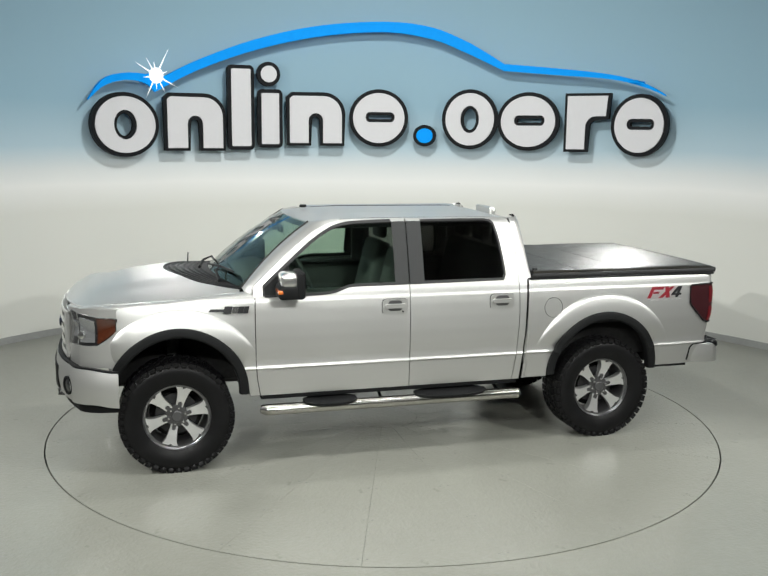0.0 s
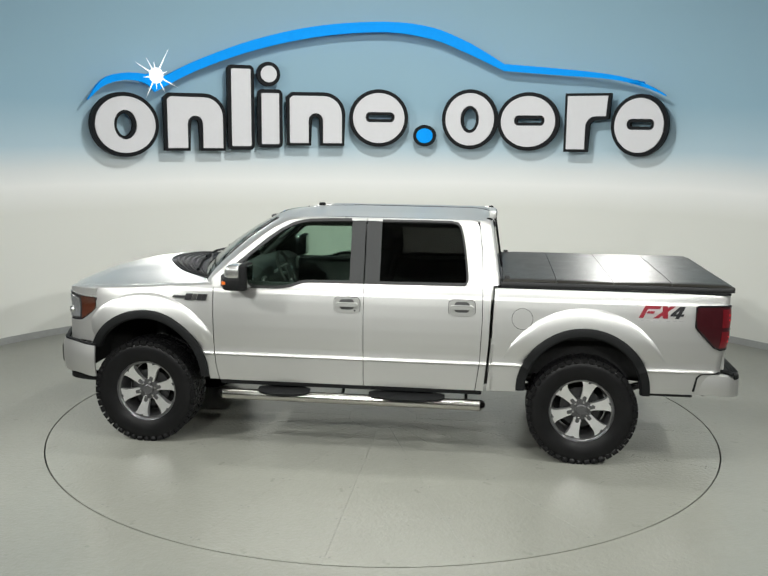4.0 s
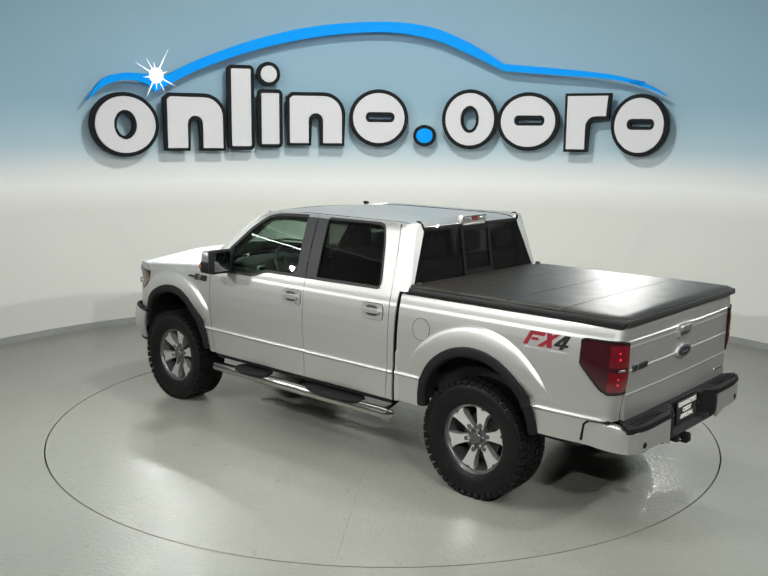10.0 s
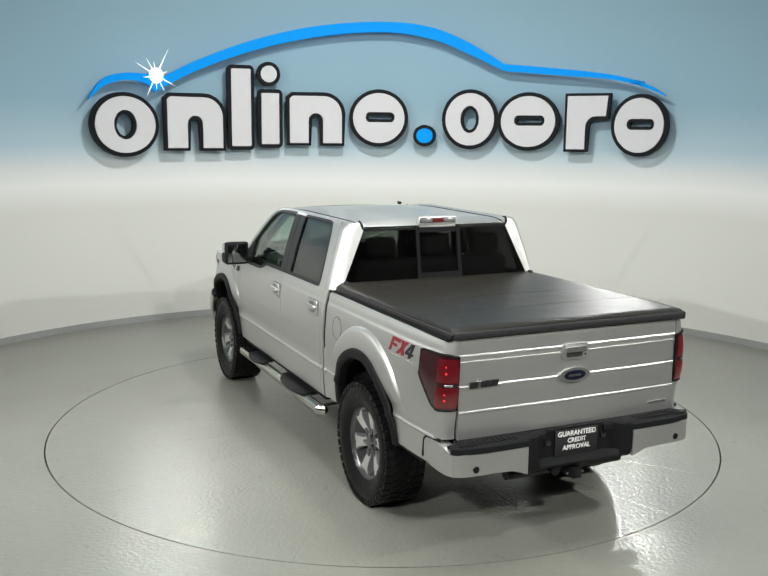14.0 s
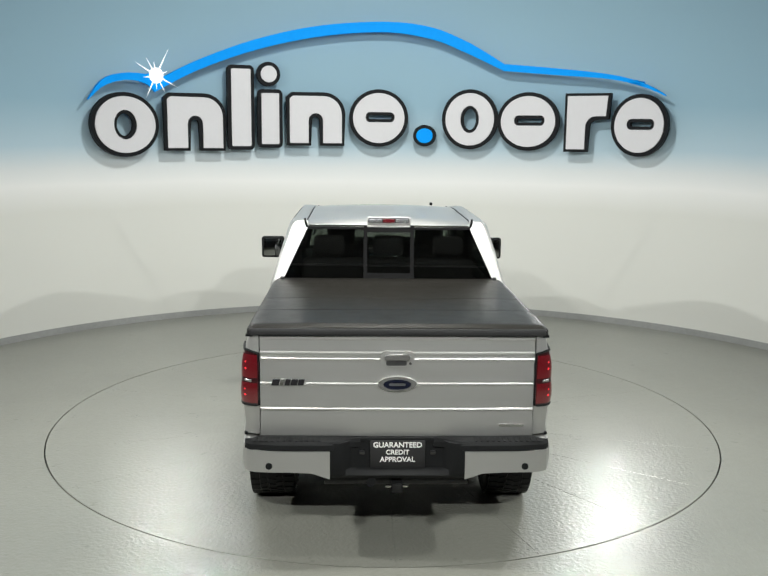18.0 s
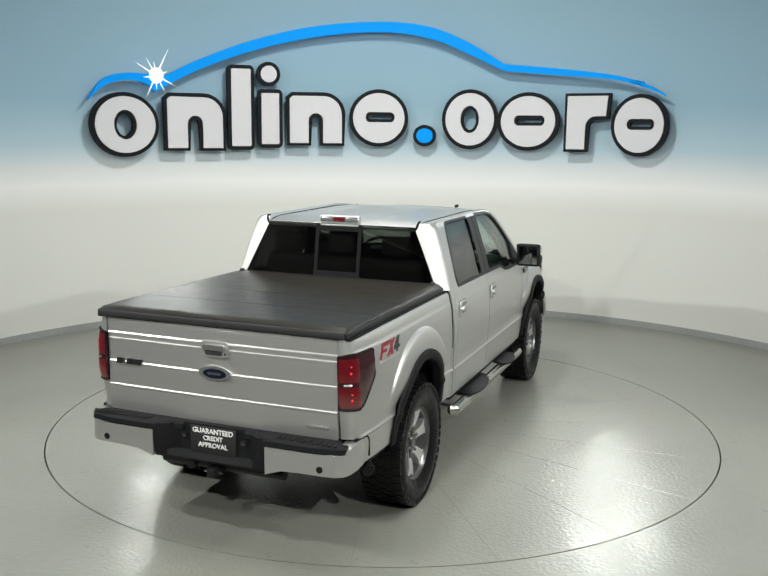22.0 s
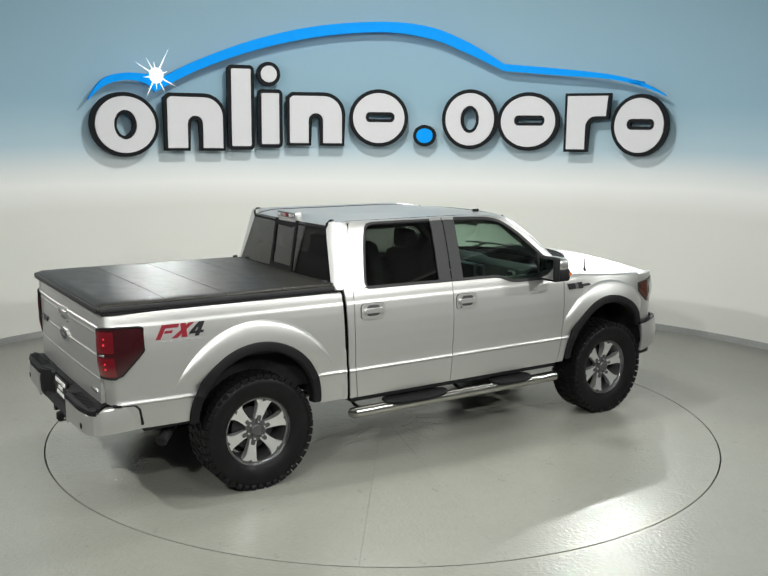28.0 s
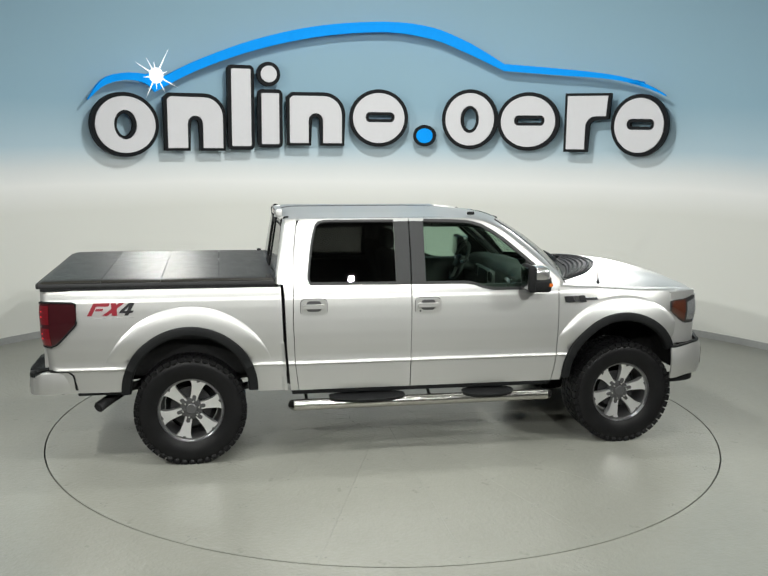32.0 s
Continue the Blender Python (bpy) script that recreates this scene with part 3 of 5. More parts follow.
def fender_flare(s, key, low_f, low_b, truck):
    """Black moulded trim round a wheel opening, with its returned inner edge."""
    xc, zc, r0, r1 = ARCH[key]
    P = []
    N = 54
    for k in range(N + 1):
        a = radians(lerp(low_f, low_b, k / N))
        c, q = math.cos(a), math.sin(a)
        row = []
        for dr, lift in ((0.008, 0.000), (0.004, 0.016), (-0.02, 0.026), (-0.055, 0.022), (-0.068, 0.008), (-0.070, -0.05)):
            x, z = xc + (r0 + dr) * c, zc + (r0 + dr) * q
            xr, zr = xc + r0 * c, zc + r0 * q
            row.append((x, s * (side_y(xr, max(zr, 0.56)) + 0.030 * smooth(0.62, 1.02, zr) + lift), z))
        P.append(row)
    part("fender_flare", solid(P, -0.012 * s), PLASTIC, truck, "black plastic fender flare")


def arch_lip(s, key, back, front, truck):
    """Raised painted band round a wheel opening, with a crisp outer crease."""
    xc, zc, r0, r1 = ARCH[key]
    P = []
    for k in range(97):
        a = radians(lerp(22, 158, k / 96))
        row = []
        for r, lift in ((r1 + 0.012, -0.006), (r1 + 0.002, 0.001), (r1 - 0.006, 0.010), (r1 - 0.018, 0.017), (r1 - 0.04, 0.022), (r1 - 0.07, 0.026), (r1 - 0.10, 0.029), (r0 + 0.004, 0.031), (r0 + 0.002, 0.012)):
            x, z = xc + r * math.cos(a), max(zc + r * math.sin(a), 0.577)
            x = min(max(x, back(z)), front(z))
            fade = smooth(0.0, 0.07, x - back(z)) * smooth(0.0, 0.07, front(z) - x) * smooth(0.82, 1.02, z)
            row.append((x, s * (side_y(x, z) + 0.001 + (lift * fade if lift > 0 else lift)), z))
        P.append(row)
    part("arch_lip", solid(P, -0.010 * s), PAINT, truck, "raised silver wheel-arch lip")


def wheel_well(s, key, truck):
    xc, zc, r0, r1 = ARCH[key]
    P = []
    for k in range(41):
        a = radians(lerp(2, 178, k / 40))
        P.append([(xc + (r0 - 0.005) * math.cos(a), s * y, zc + (r0 - 0.005) * math.sin(a)) for y in (0.52, 0.66, 0.80, 0.93)])
    part("wheel_well", solid(P, 0.01 * s), SHELL, truck, "black inner wheel well")
    arc = [(xc + r0 * math.cos(radians(a)), zc + r0 * math.sin(radians(a))) for a in range(0, 181, 10)]
    if key == "r":
        top = [(xc + r0 * math.cos(radians(a)), zc + r0 * math.sin(radians(a))) for a in range(47, 134, 6)]
        part("well_panel", prism(top, 0.80, 0.815, lambda u, v, d: (u, s * d, v)), IRON, truck, "dark grey panel in the wheel well")
    part("well_liner", prism(arc, 0.53, 0.515, lambda u, v, d: (u, s * d, v)), SHELL, truck)


def build_wheel(truck, x, s):
    """Deep-treaded tyre on a six-spoke machined wheel; axle along y, outside to +y."""
    wh = empty("wheel", truck)
    wh.location = (x, s * 0.845, HUB)
    if s < 0:
        wh.rotation_euler = (0, 0, math.pi)
    R, W = 0.442, 0.150
    prof = [(0.262, 0.118), (0.285, 0.132), (0.330, 0.150), (0.375, 0.154), (0.405, 0.146), (0.428, 0.130), (0.436, 0.112), (0.436, -0.112),
            (0.428, -0.130), (0.405, -0.146), (0.375, -0.154), (0.330, -0.150), (0.285, -0.132), (0.262, -0.118)]
    tyre = part("tyre", lathe(prof, 72, closed=True), TYRE, wh, "black deep-treaded mud tyre")
    # tread lugs
    bm = bmesh.new()
    nl = 44
    for k in range(nl):
        for row, (y0, y1, sk) in enumerate(((0.088, 0.150, 0.0), (0.030, 0.078, 0.35), (-0.024, 0.024, 0.1), (-0.078, -0.030, 0.6), (-0.150, -0.088, 0.5))):
            a = 2 * math.pi * (k + sk) / nl
            w = 0.025 if row in (0, 4) else 0.020
            m = Matrix.Rotation(a, 4, "Y") @ Matrix.Translation((0, (y0 + y1) / 2, 0.427)) @ Matrix.Rotation(0.25 if row in (1, 3) else -0.15 if row == 2 else 0, 4, "Z")
            bmesh.ops.create_cube(bm, size=1.0, matrix=m @ Matrix.Diagonal((2 * w, y1 - y0, 0.032, 1)))
            if row in (0, 4):
                sy = 1 if row == 0 else -1
                m = Matrix.Rotation(a, 4, "Y") @ Matrix.Translation((0, sy * 0.1425, 0.402)) @ Matrix.Rotation(sy * -0.45, 4, "X")
                bmesh.ops.create_cube(bm, size=1.0, matrix=m @ Matrix.Diagonal((0.03 if k % 2 else 0.018, 0.008, 0.045, 1)))
    part("tread", bm, TYRE, tyre)
    # rim barrel and lip
    lip = [(0.262, 0.118), (0.266, 0.108), (0.252, 0.092), (0.240, 0.090), (0.236, 0.060), (0.222, 0.02), (0.215, -0.10), (0.235, -0.118), (0.262, -0.118), (0.255, -0.1), (0.235, -0.08), (0.245, 0.05)]
    rim = part("rim", lathe(lip, 64, closed=True), RIMLIP, wh, "machined alloy wheel rim")
    part("brake_disc", lathe([(0.165, -0.02), (0.165, 0.0), (0.06, 0.002), (0.06, -0.02)], 40, closed=True), IRON, wh)
    part("wheel_back", lathe([(0.21, -0.075), (0.21, -0.07)], 40), SHELL, wh)
    # six wide twin-edged spokes
    face = [(0.045, -0.024), (0.045, 0.024), (0.085, 0.030), (0.115, 0.031), (0.150, 0.035), (0.185, 0.041), (0.214, 0.050), (0.236, 0.068), (0.236, -0.068), (0.214, -0.050), (0.185, -0.041), (0.150, -0.035), (0.115, -0.031), (0.085, -0.030)]
    sp = bmesh.new()
    rad = [math.hypot(u, v) for u, v in face]
    f = [sp.verts.new((u, 0.062 + 0.028 * smooth(0.07, 0.2, r), v)) for (u, v), r in zip(face, rad)]
    g = [sp.verts.new((u, 0.020, v * 0.9)) for (u, v), r in zip(face, rad)]
    sp.faces.new(f)
    sp.faces.new(g[::-1])
    for k in range(len(f)):
        sp.faces.new((f[k], g[k], g[(k + 1) % len(f)], f[(k + 1) % len(f)]))
    me = mesh_of(sp, "spoke", RIM)
    pk = bmesh.new()
    prism(rounded(0.072, 0.030, 0.012, 3, 0.080, 0.0), 0.078, 0.055, lambda u, v, d: (u, d, v), pk)
    pocket = mesh_of(pk, "spoke_pocket", RIMGREY)
    lg = bmesh.new()
    lathe([(0.011, 0.03), (0.011, 0.083), (0.007, 0.09)], 8, lg)
    nut = mesh_of(lg, "lug_nut", CHROME)
    cn = bmesh.new()
    prism([(0.225, -0.012), (0.235, 0.012), (0.246, 0.012), (0.246, -0.012)], 0.0935, 0.088, lambda u, v, d: (u, d, v), cn)
    notch = mesh_of(cn, "spoke_notch", RIMGREY)
    for k in range(6):
        a = 2 * math.pi * k / 6 + 0.26
        for nm, m, da in (("spoke", me, 0), ("spoke_pocket", pocket, 0), ("lug_nut", nut, 0), ("spoke_notch", notch, 0)):
            o = new(nm, m)
            o.parent = rim
            o.rotation_euler = (0, a + da, 0)
            if nm == "lug_nut":
                o.location = (0.066 * math.cos(a + da), 0, -0.066 * math.sin(a + da))
    part("hub", lathe([(0.088, 0.02), (0.088, 0.064), (0.05, 0.068)], 36), RIMGREY, rim)
    part("centre_cap", lathe([(0.044, 0.06), (0.044, 0.082), (0.036, 0.088)], 28), RIMGREY, rim, "grey centre cap")
    return wh


FRONT_WIN_TOP = [(1.238, 1.378), (1.240, 1.440), (1.135, 1.530), (1.035, 1.615), (0.917, 1.714), (0.845, 1.772), (0.759, 1.833), (0.660, 1.886), (0.590, 1.905), (0.520, 1.917), (0.35, 1.924), (0.171, 1.928)]
FRONT_FRAME = [(1.322, 1.366), (1.335, 1.440), (1.222, 1.545), (1.115, 1.638), (0.990, 1.742), (0.910, 1.805), (0.820, 1.868), (0.705, 1.922), (0.615, 1.942), (0.530, 1.949), (0.35, 1.952), (0.171, 1.953)]
REAR_WIN_TOP = [(-0.078, 1.929), (-0.40, 1.930), (-0.645, 1.929), (-0.690, 1.920), (-0.716, 1.896), (-0.735, 1.83), (-0.752, 1.750), (-0.768, 1.64), (-0.782, 1.53), (-0.784, 1.48), (-0.772, 1.455)]
REAR_FRAME = [(-0.078, 1.953), (-0.40, 1.953), (-0.72, 1.953), (-0.80, 1.951), (-0.855, 1.94), (-0.878, 1.90), (-0.892, 1.80), (-0.900, 1.70), (-0.909, 1.57), (-0.913, 1.47), (-0.916, 1.42)]


def tail_x(z):
    return -2.845 + 0.04 * smooth(1.15, 0.82, z)


def build_side(truck, s):
    """All panels, glass and trim of one side of the pickup."""
    low = lambda x: 0.572
    # front fender
    roll = ((0.012, 0.012), (0.035, 0.020), (0.075, 0.023), (0.098, 0.022))
    nose = seam([(2.43, 0.84), (2.44, 1.03), (2.44, 1.07), (2.40, 1.106), (2.364, 1.150), (2.364, 1.232), (2.45, 1.248), (2.50, 1.262), (2.50, 1.30)])
    part("front_fender", side_panel(s, shift(SEAM_A, 0.004), lambda z: nose(z), lambda x: arch_z(x, 0.575 if x < 1.6 else 0.86), lambda x: hood_edge(x) - 0.022, n=64, roll=roll),
         PAINT, truck, "silver front fender with raised wheel-arch lip")
    arch_lip(s, "f", lambda z: SEAM_A(z) + 0.006, nose, truck)
    # doors
    fd = part("front_door", side_panel(s, shift(SEAM_B, 0.003), shift(SEAM_A, -0.003), low, lambda x: belt(x) + 0.02), PAINT, truck, "silver front door")
    rd = part("rear_door", side_panel(s, shift(SEAM_C, 0.003), shift(SEAM_B, -0.003), low, lambda x: belt(x) + 0.02), PAINT, truck, "silver rear door")
    part("window_frame", side_strip(s, FRONT_WIN_TOP + [(0.056, 1.930)], FRONT_FRAME + [(0.054, 1.953)]), PAINT, fd)
    part("window_frame", side_strip(s, [(0.046, 1.930)] + REAR_WIN_TOP, [(0.048, 1.953)] + REAR_FRAME), PAINT, rd)
    # black centre pillar covers
    part("pillar_cover", side_pane(s, [(0.056, 1.932), (0.11, 1.932), (0.171, 1.93)], [(0.056, 1.43), (0.11, 1.43), (0.171, 1.43)], -0.004), GLOSSBLACK, fd, "black pillar cover")
    part("pillar_cover", side_pane(s, [(-0.078, 1.93), (-0.02, 1.932), (0.045, 1.932)], [(-0.078, 1.43), (-0.02, 1.43), (0.045, 1.43)], -0.004), GLOSSBLACK, rd, "black pillar cover")
    # window seals
    grow_f = [(x + dx, z + dz) for (x, z), (dx, dz) in zip(FRONT_WIN_TOP, [(0.018, 0.0)] + [(0.018, 0.02)] * 5 + [(0.01, 0.022)] * 6)]
    part("window_seal", side_strip(s, FRONT_WIN_TOP, grow_f, 0.02, 0.004, 2), RUBBER, fd)
    grow_r = [(x + dx, z + dz) for (x, z), (dx, dz) in zip(REAR_WIN_TOP, [(0, 0.016)] * 3 + [(-0.012, 0.014)] * 2 + [(-0.018, 0.0)] * 6)]
    part("window_seal", side_strip(s, REAR_WIN_TOP, grow_r, 0.02, 0.004, 2), RUBBER, rd)
    xs = np.linspace(1.24, 0.05, 24)
    part("belt_seal", side_strip(s, [(x, belt(x) + 0.012) for x in xs], [(x, belt(x) + 0.036) for x in xs], 0.02, 0.005, 2), RUBBER, fd)
    xs = np.linspace(0.046, -0.78, 12)
    part("belt_seal", side_strip(s, [(x, belt(x) + 0.012) for x in xs], [(x, belt(x) + 0.036) for x in xs], 0.02, 0.005, 2), RUBBER, rd)
    # panes
    top = FRONT_WIN_TOP
    part("pane", side_pane(s, top, [(x, belt(x) + 0.02) for x, z in top]), GLASS, fd, "green-tinted clear glass")
    top = REAR_WIN_TOP
    part("pane", side_pane(s, top, [(x, 1.43) for x, z in top]), PRIVACY, rd, "dark privacy glass")
    # mirror sail at the front corner of the door glass
    sail = [(1.238, 1.385), (1.246, 1.44), (1.04, 1.614), (1.035, 1.385)]
    part("mirror_sail", side_plate(s, sail, 0.006, 0.02), PLASTIC, fd, "black mirror mounting sail")
    door_handle(s, 0.185, 1.255, fd)
    door_handle(s, -0.755, 1.262, rd)
    # back corner of the cab
    cz = lambda x: 1.43
    part("cab_corner", side_panel(s, shift(SEAM_D, 0.003), shift(SEAM_C, -0.003), low, lambda x: 1.468, n=6), PAINT, truck)
    P = []
    for k in range(25):
        z = lerp(1.445, 1.950, k / 24)
        x0, ys = SEAM_C(min(z, 1.93)) - 0.003, side_y(-0.95, z)
        xr, ye = lerp(-1.045, -0.975, (z - 1.46) / 0.45) - 0.004, lerp(0.848, 0.648, min((z - 1.47) / 0.43, 1.0))
        a, b, c = Vector((xr + 0.085, ys)), Vector((xr, ys - 0.003)), Vector((xr - 0.006, ys - min(0.075, 0.7 * (ys - ye))))
        row = [(lerp(x0, a.x, u), ys) for u in np.linspace(0, 1, 4)[:-1]]
        row += [tuple(a * (1 - u) ** 2 + b * (2 * u * (1 - u)) + c * u * u) for u in np.linspace(0, 1, 11)]
        row += [(lerp(c.x, xr - 0.008, u), lerp(c.y, ye, u)) for u in (0.5, 1.0)]
        P.append([(x, s * y, z) for x, y in row] + [(xr + 0.014, s * (ye - 0.002), z)])
    part("rear_pillar", solid(P, 0.012 * s), PAINT, truck, "silver rounded rear cab pillar")
    # bed side
    bed = part("bed_side", side_panel(s, lambda z: tail_x(z) + 0.055, shift(SEAM_E, -0.003), lambda x: arch_z(x, 0.575 if x > -2 else 0.612), lambda x: 1.408, n=90,
                                roll=((0.010, 0.014), (0.03, 0.022), (0.075, 0.024))), PAINT, truck, "silver bed side with raised wheel-arch lip")
    arch_lip(s, "r", lambda z: -2.84, lambda z: SEAM_E(z) - 0.006, truck)
    fx, fz = -1.24, 1.187
    part("fuel_door", prism(ellipse(0.162, 0.168, 36, fx, fz), 0.0015, -0.01, lambda u, v, d: (u, s * (side_y(u, v) + d), v)), PAINT, bed) if s > 0 else None
    if s > 0:
        bm = bmesh.new()
        ring = [[(fx + r / 2 * math.cos(a), s * (side_y(fx, fz + r / 2 * math.sin(a)) + 0.0022), fz + 1.03 * r / 2 * math.sin(a)) for r in (0.163, 0.169)] for a in np.linspace(0, 2 * math.pi, 49)]
        part("fuel_door_gap", solid(ring, 0.004 * s, bm), SHELL, bed)
    # flares and wells
    fender_flare(s, "f", 24, 182, truck)
    fender_flare(s, "r", -1, 181, truck)
    wheel_well(s, "f", truck)
    wheel_well(s, "r", truck)
    # lower strip behind the rear wheel
    part("sill_strip", box(-2.60, -2.27, s * 0.86, s * 0.945, 0.590, 0.614, 0.005), PLASTIC, truck, "black lower edge strip")
    # side decal of slanted shapes
    decal(truck, s)
    # fender badge
    badge = empty("fender_badge", truck)
    for x0, x1, z0, z1, mt in ((1.545, 1.67, 1.268, 1.287, DECALDARK), (1.50, 1.56, 1.252, 1.308, DECALDARK), (1.455, 1.495, 1.256, 1.306, CHROME), (1.41, 1.452, 1.254, 1.306, DECALDARK), (1.372, 1.408, 1.254, 1.306, DECALDARK)):
        sh = 0.008
        part("badge_bar", side_plate(s, [(x0 + sh, z0), (x1 + sh, z0), (x1 - sh, z1), (x0 - sh, z1)], 0.014, 0.018), mt, badge)
    part("rocker", box(-0.93, 1.28, s * 0.78, s * 0.945, 0.532, 0.5745, 0.012), PLASTIC, truck, "black lower sill")
    # running board
    sb = empty("running_board", truck)
    y = s * 0.985
    part("tube", tube([(-0.925, y - s * 0.03, 0.452), (-0.92, y, 0.455), (1.24, y, 0.458), (1.268, y - s * 0.03, 0.456)], [0.040, 0.045, 0.045, 0.036], 20), STEEL, sb, "polished steel side step tube")
    part("end_cap", tube([(1.266, y - s * 0.03, 0.456), (1.278, y - s * 0.03, 0.456)], 0.034, 16), STEEL, sb)
    part("end_cap", tube([(-0.935, y - s * 0.02, 0.452), (-0.922, y - s * 0.02, 0.452)], 0.038, 16), PLASTIC, sb)
    for xa, xb in ((0.94, 0.50), (0.0, -0.63)):
        P = []
        for k in range(19):
            u = k / 18
            w = 0.02 + 0.045 * math.sin(math.pi * u) ** 0.45
            x = lerp(xa, xb, u)
            P.append([(x, s * (0.985 - 0.02 + d * w * 1.2), 0.503 - (0.03 * max(0, d)) ** 1.0 * w * 9) for d in (-1.2, -0.5, 0.2, 0.7, 1.0, 1.25)])
        part("step_pad", solid(P, 0.016 * s), PLASTIC, sb, "black ribbed step pad")
    for xb in (0.86, 0.25, -0.45, -0.8):
        part("bracket", tube([(xb, s * 0.95, 0.445), (xb, s * 0.80, 0.455), (xb, s * 0.60, 0.53)], 0.014, 8), IRON, sb)
    return fd, rd


def decal(truck, s):
    """A red angle, two red crossed strokes and a dark framed wedge over a thin grey bar, leaning to the reader's right."""
    d = empty("side_decal", truck)

    def piece(pts, mat, lift):
        def at(u, v):
            u = 0.86 * u + 0.14 * v
            return (-2.145 - 0.36 * u if s > 0 else -2.505 + 0.36 * u, 1.230 + 0.098 * v)
        part("stroke", side_plate(s, [at(u, v) for u, v in pts], lift, 0.005), mat, d)

    piece([(0.0, 0.0), (0.11, 0.0), (0.11, 0.74), (0.40, 0.74), (0.40, 1.0), (0.0, 1.0)], DECALRED, 0.003)
    piece([(0.13, 0.38), (0.31, 0.38), (0.31, 0.57), (0.13, 0.57)], DECALRED, 0.003)
    piece([(0.36, 0.0), (0.49, 0.0), (0.75, 1.0), (0.62, 1.0)], DECALRED, 0.0035)
    piece([(0.60, 0.0), (0.73, 0.0), (0.55, 1.0), (0.42, 1.0)], DECALRED, 0.003)
    piece([(0.90, 0.0), (1.0, 0.0), (1.0, 1.0), (0.90, 1.0)], DECALDARK, 0.003)
    piece([(0.74, 0.38), (0.85, 0.38), (0.95, 1.0), (0.86, 1.0)], DECALDARK, 0.0036)
    piece([(0.74, 0.20), (1.07, 0.20), (1.07, 0.38), (0.74, 0.38)], DECALDARK, 0.0042)
    # fine print below, too small to read
    for k in range(7):
        x = -2.155 - 0.05 * k
        q = np.linspace(x, x - (0.034 if k != 3 else 0.012), 5)
        part("bar", side_strip(s, [(a, 1.208) for a in q], [(a, 1.216) for a in q], 0.004, 0.003, 2), DECALGREY, d, "pale grey bar")


def mirror_wing(s, fd):
    """Door mirror: black housing, silver cap, amber repeater, glass to the rear."""
    mr = empty("door_mirror", fd)
    mr.location = (0, 0, 0)
    part("arm", box(1.03, 1.16, s * 0.93, s * 1.03, 1.405, 1.45, 0.014), PLASTIC, mr)
    bm = box(0.985, 1.165, s * 0.995, s * 1.222, 1.380, 1.495, 0.030, None, 3)
    part("housing", bm, PLASTIC, mr, "black mirror housing")
    bm = box(1.01, 1.15, s * 1.02, s * 1.224, 1.470, 1.588, 0.040, None, 4)
    part("cap", bm, MIRRORCAP, mr, "satin silver mirror cap")
    part("repeater", box(1.125, 1.1695, s * 1.08, s * 1.2215, 1.428, 1.458, 0.006), REPEATER, mr, "orange turn repeater")
    part("rim", box(0.962, 1.030, s * 1.000, s * 1.230, 1.382, 1.600, 0.026, None, 3), PLASTIC, mr)
    part("mirror_glass", box(0.956, 0.9645, s * 1.03, s * 1.208, 1.405, 1.580, 0.003), MIRRORGLASS, mr, "mirror glass")


def ws_point(u, v, sink=0.0):
    """The windscreen: u from -1 to 1 across, v from 0 at the cowl to 1 at the roof."""
    w = lerp(0.815, 0.640, v)
    b = 1 - u * u
    x = lerp(1.405 + 0.19 * b, 0.835 + 0.095 * b, v) + 0.02 * math.sin(math.pi * v)
    z = lerp(1.425 + 0.05 * b, 1.925 + 0.012 * b, v) + 0.025 * math.sin(math.pi * v)
    return Vector((x - sink * 0.65, u * w, z - sink * 0.75))


def roof_z(x, y):
    e = float(np.interp(x, [-0.985, -0.93, -0.80, 0.3, 0.62, 0.87], [1.900, 1.922, 1.942, 1.947, 1.940, 1.920]))
    return e + 0.020 * (1 - (abs(y) / 0.66) ** 2.4) * smooth(-1.0, -0.8, x) * (0.3 + 0.7 * smooth(0.95, 0.25, x)) + 0.006 * math.exp(-((abs(y) - 0.3) / 0.05) ** 2) * smooth(0.6, 0.3, x) * smooth(-0.85, -0.6, x)


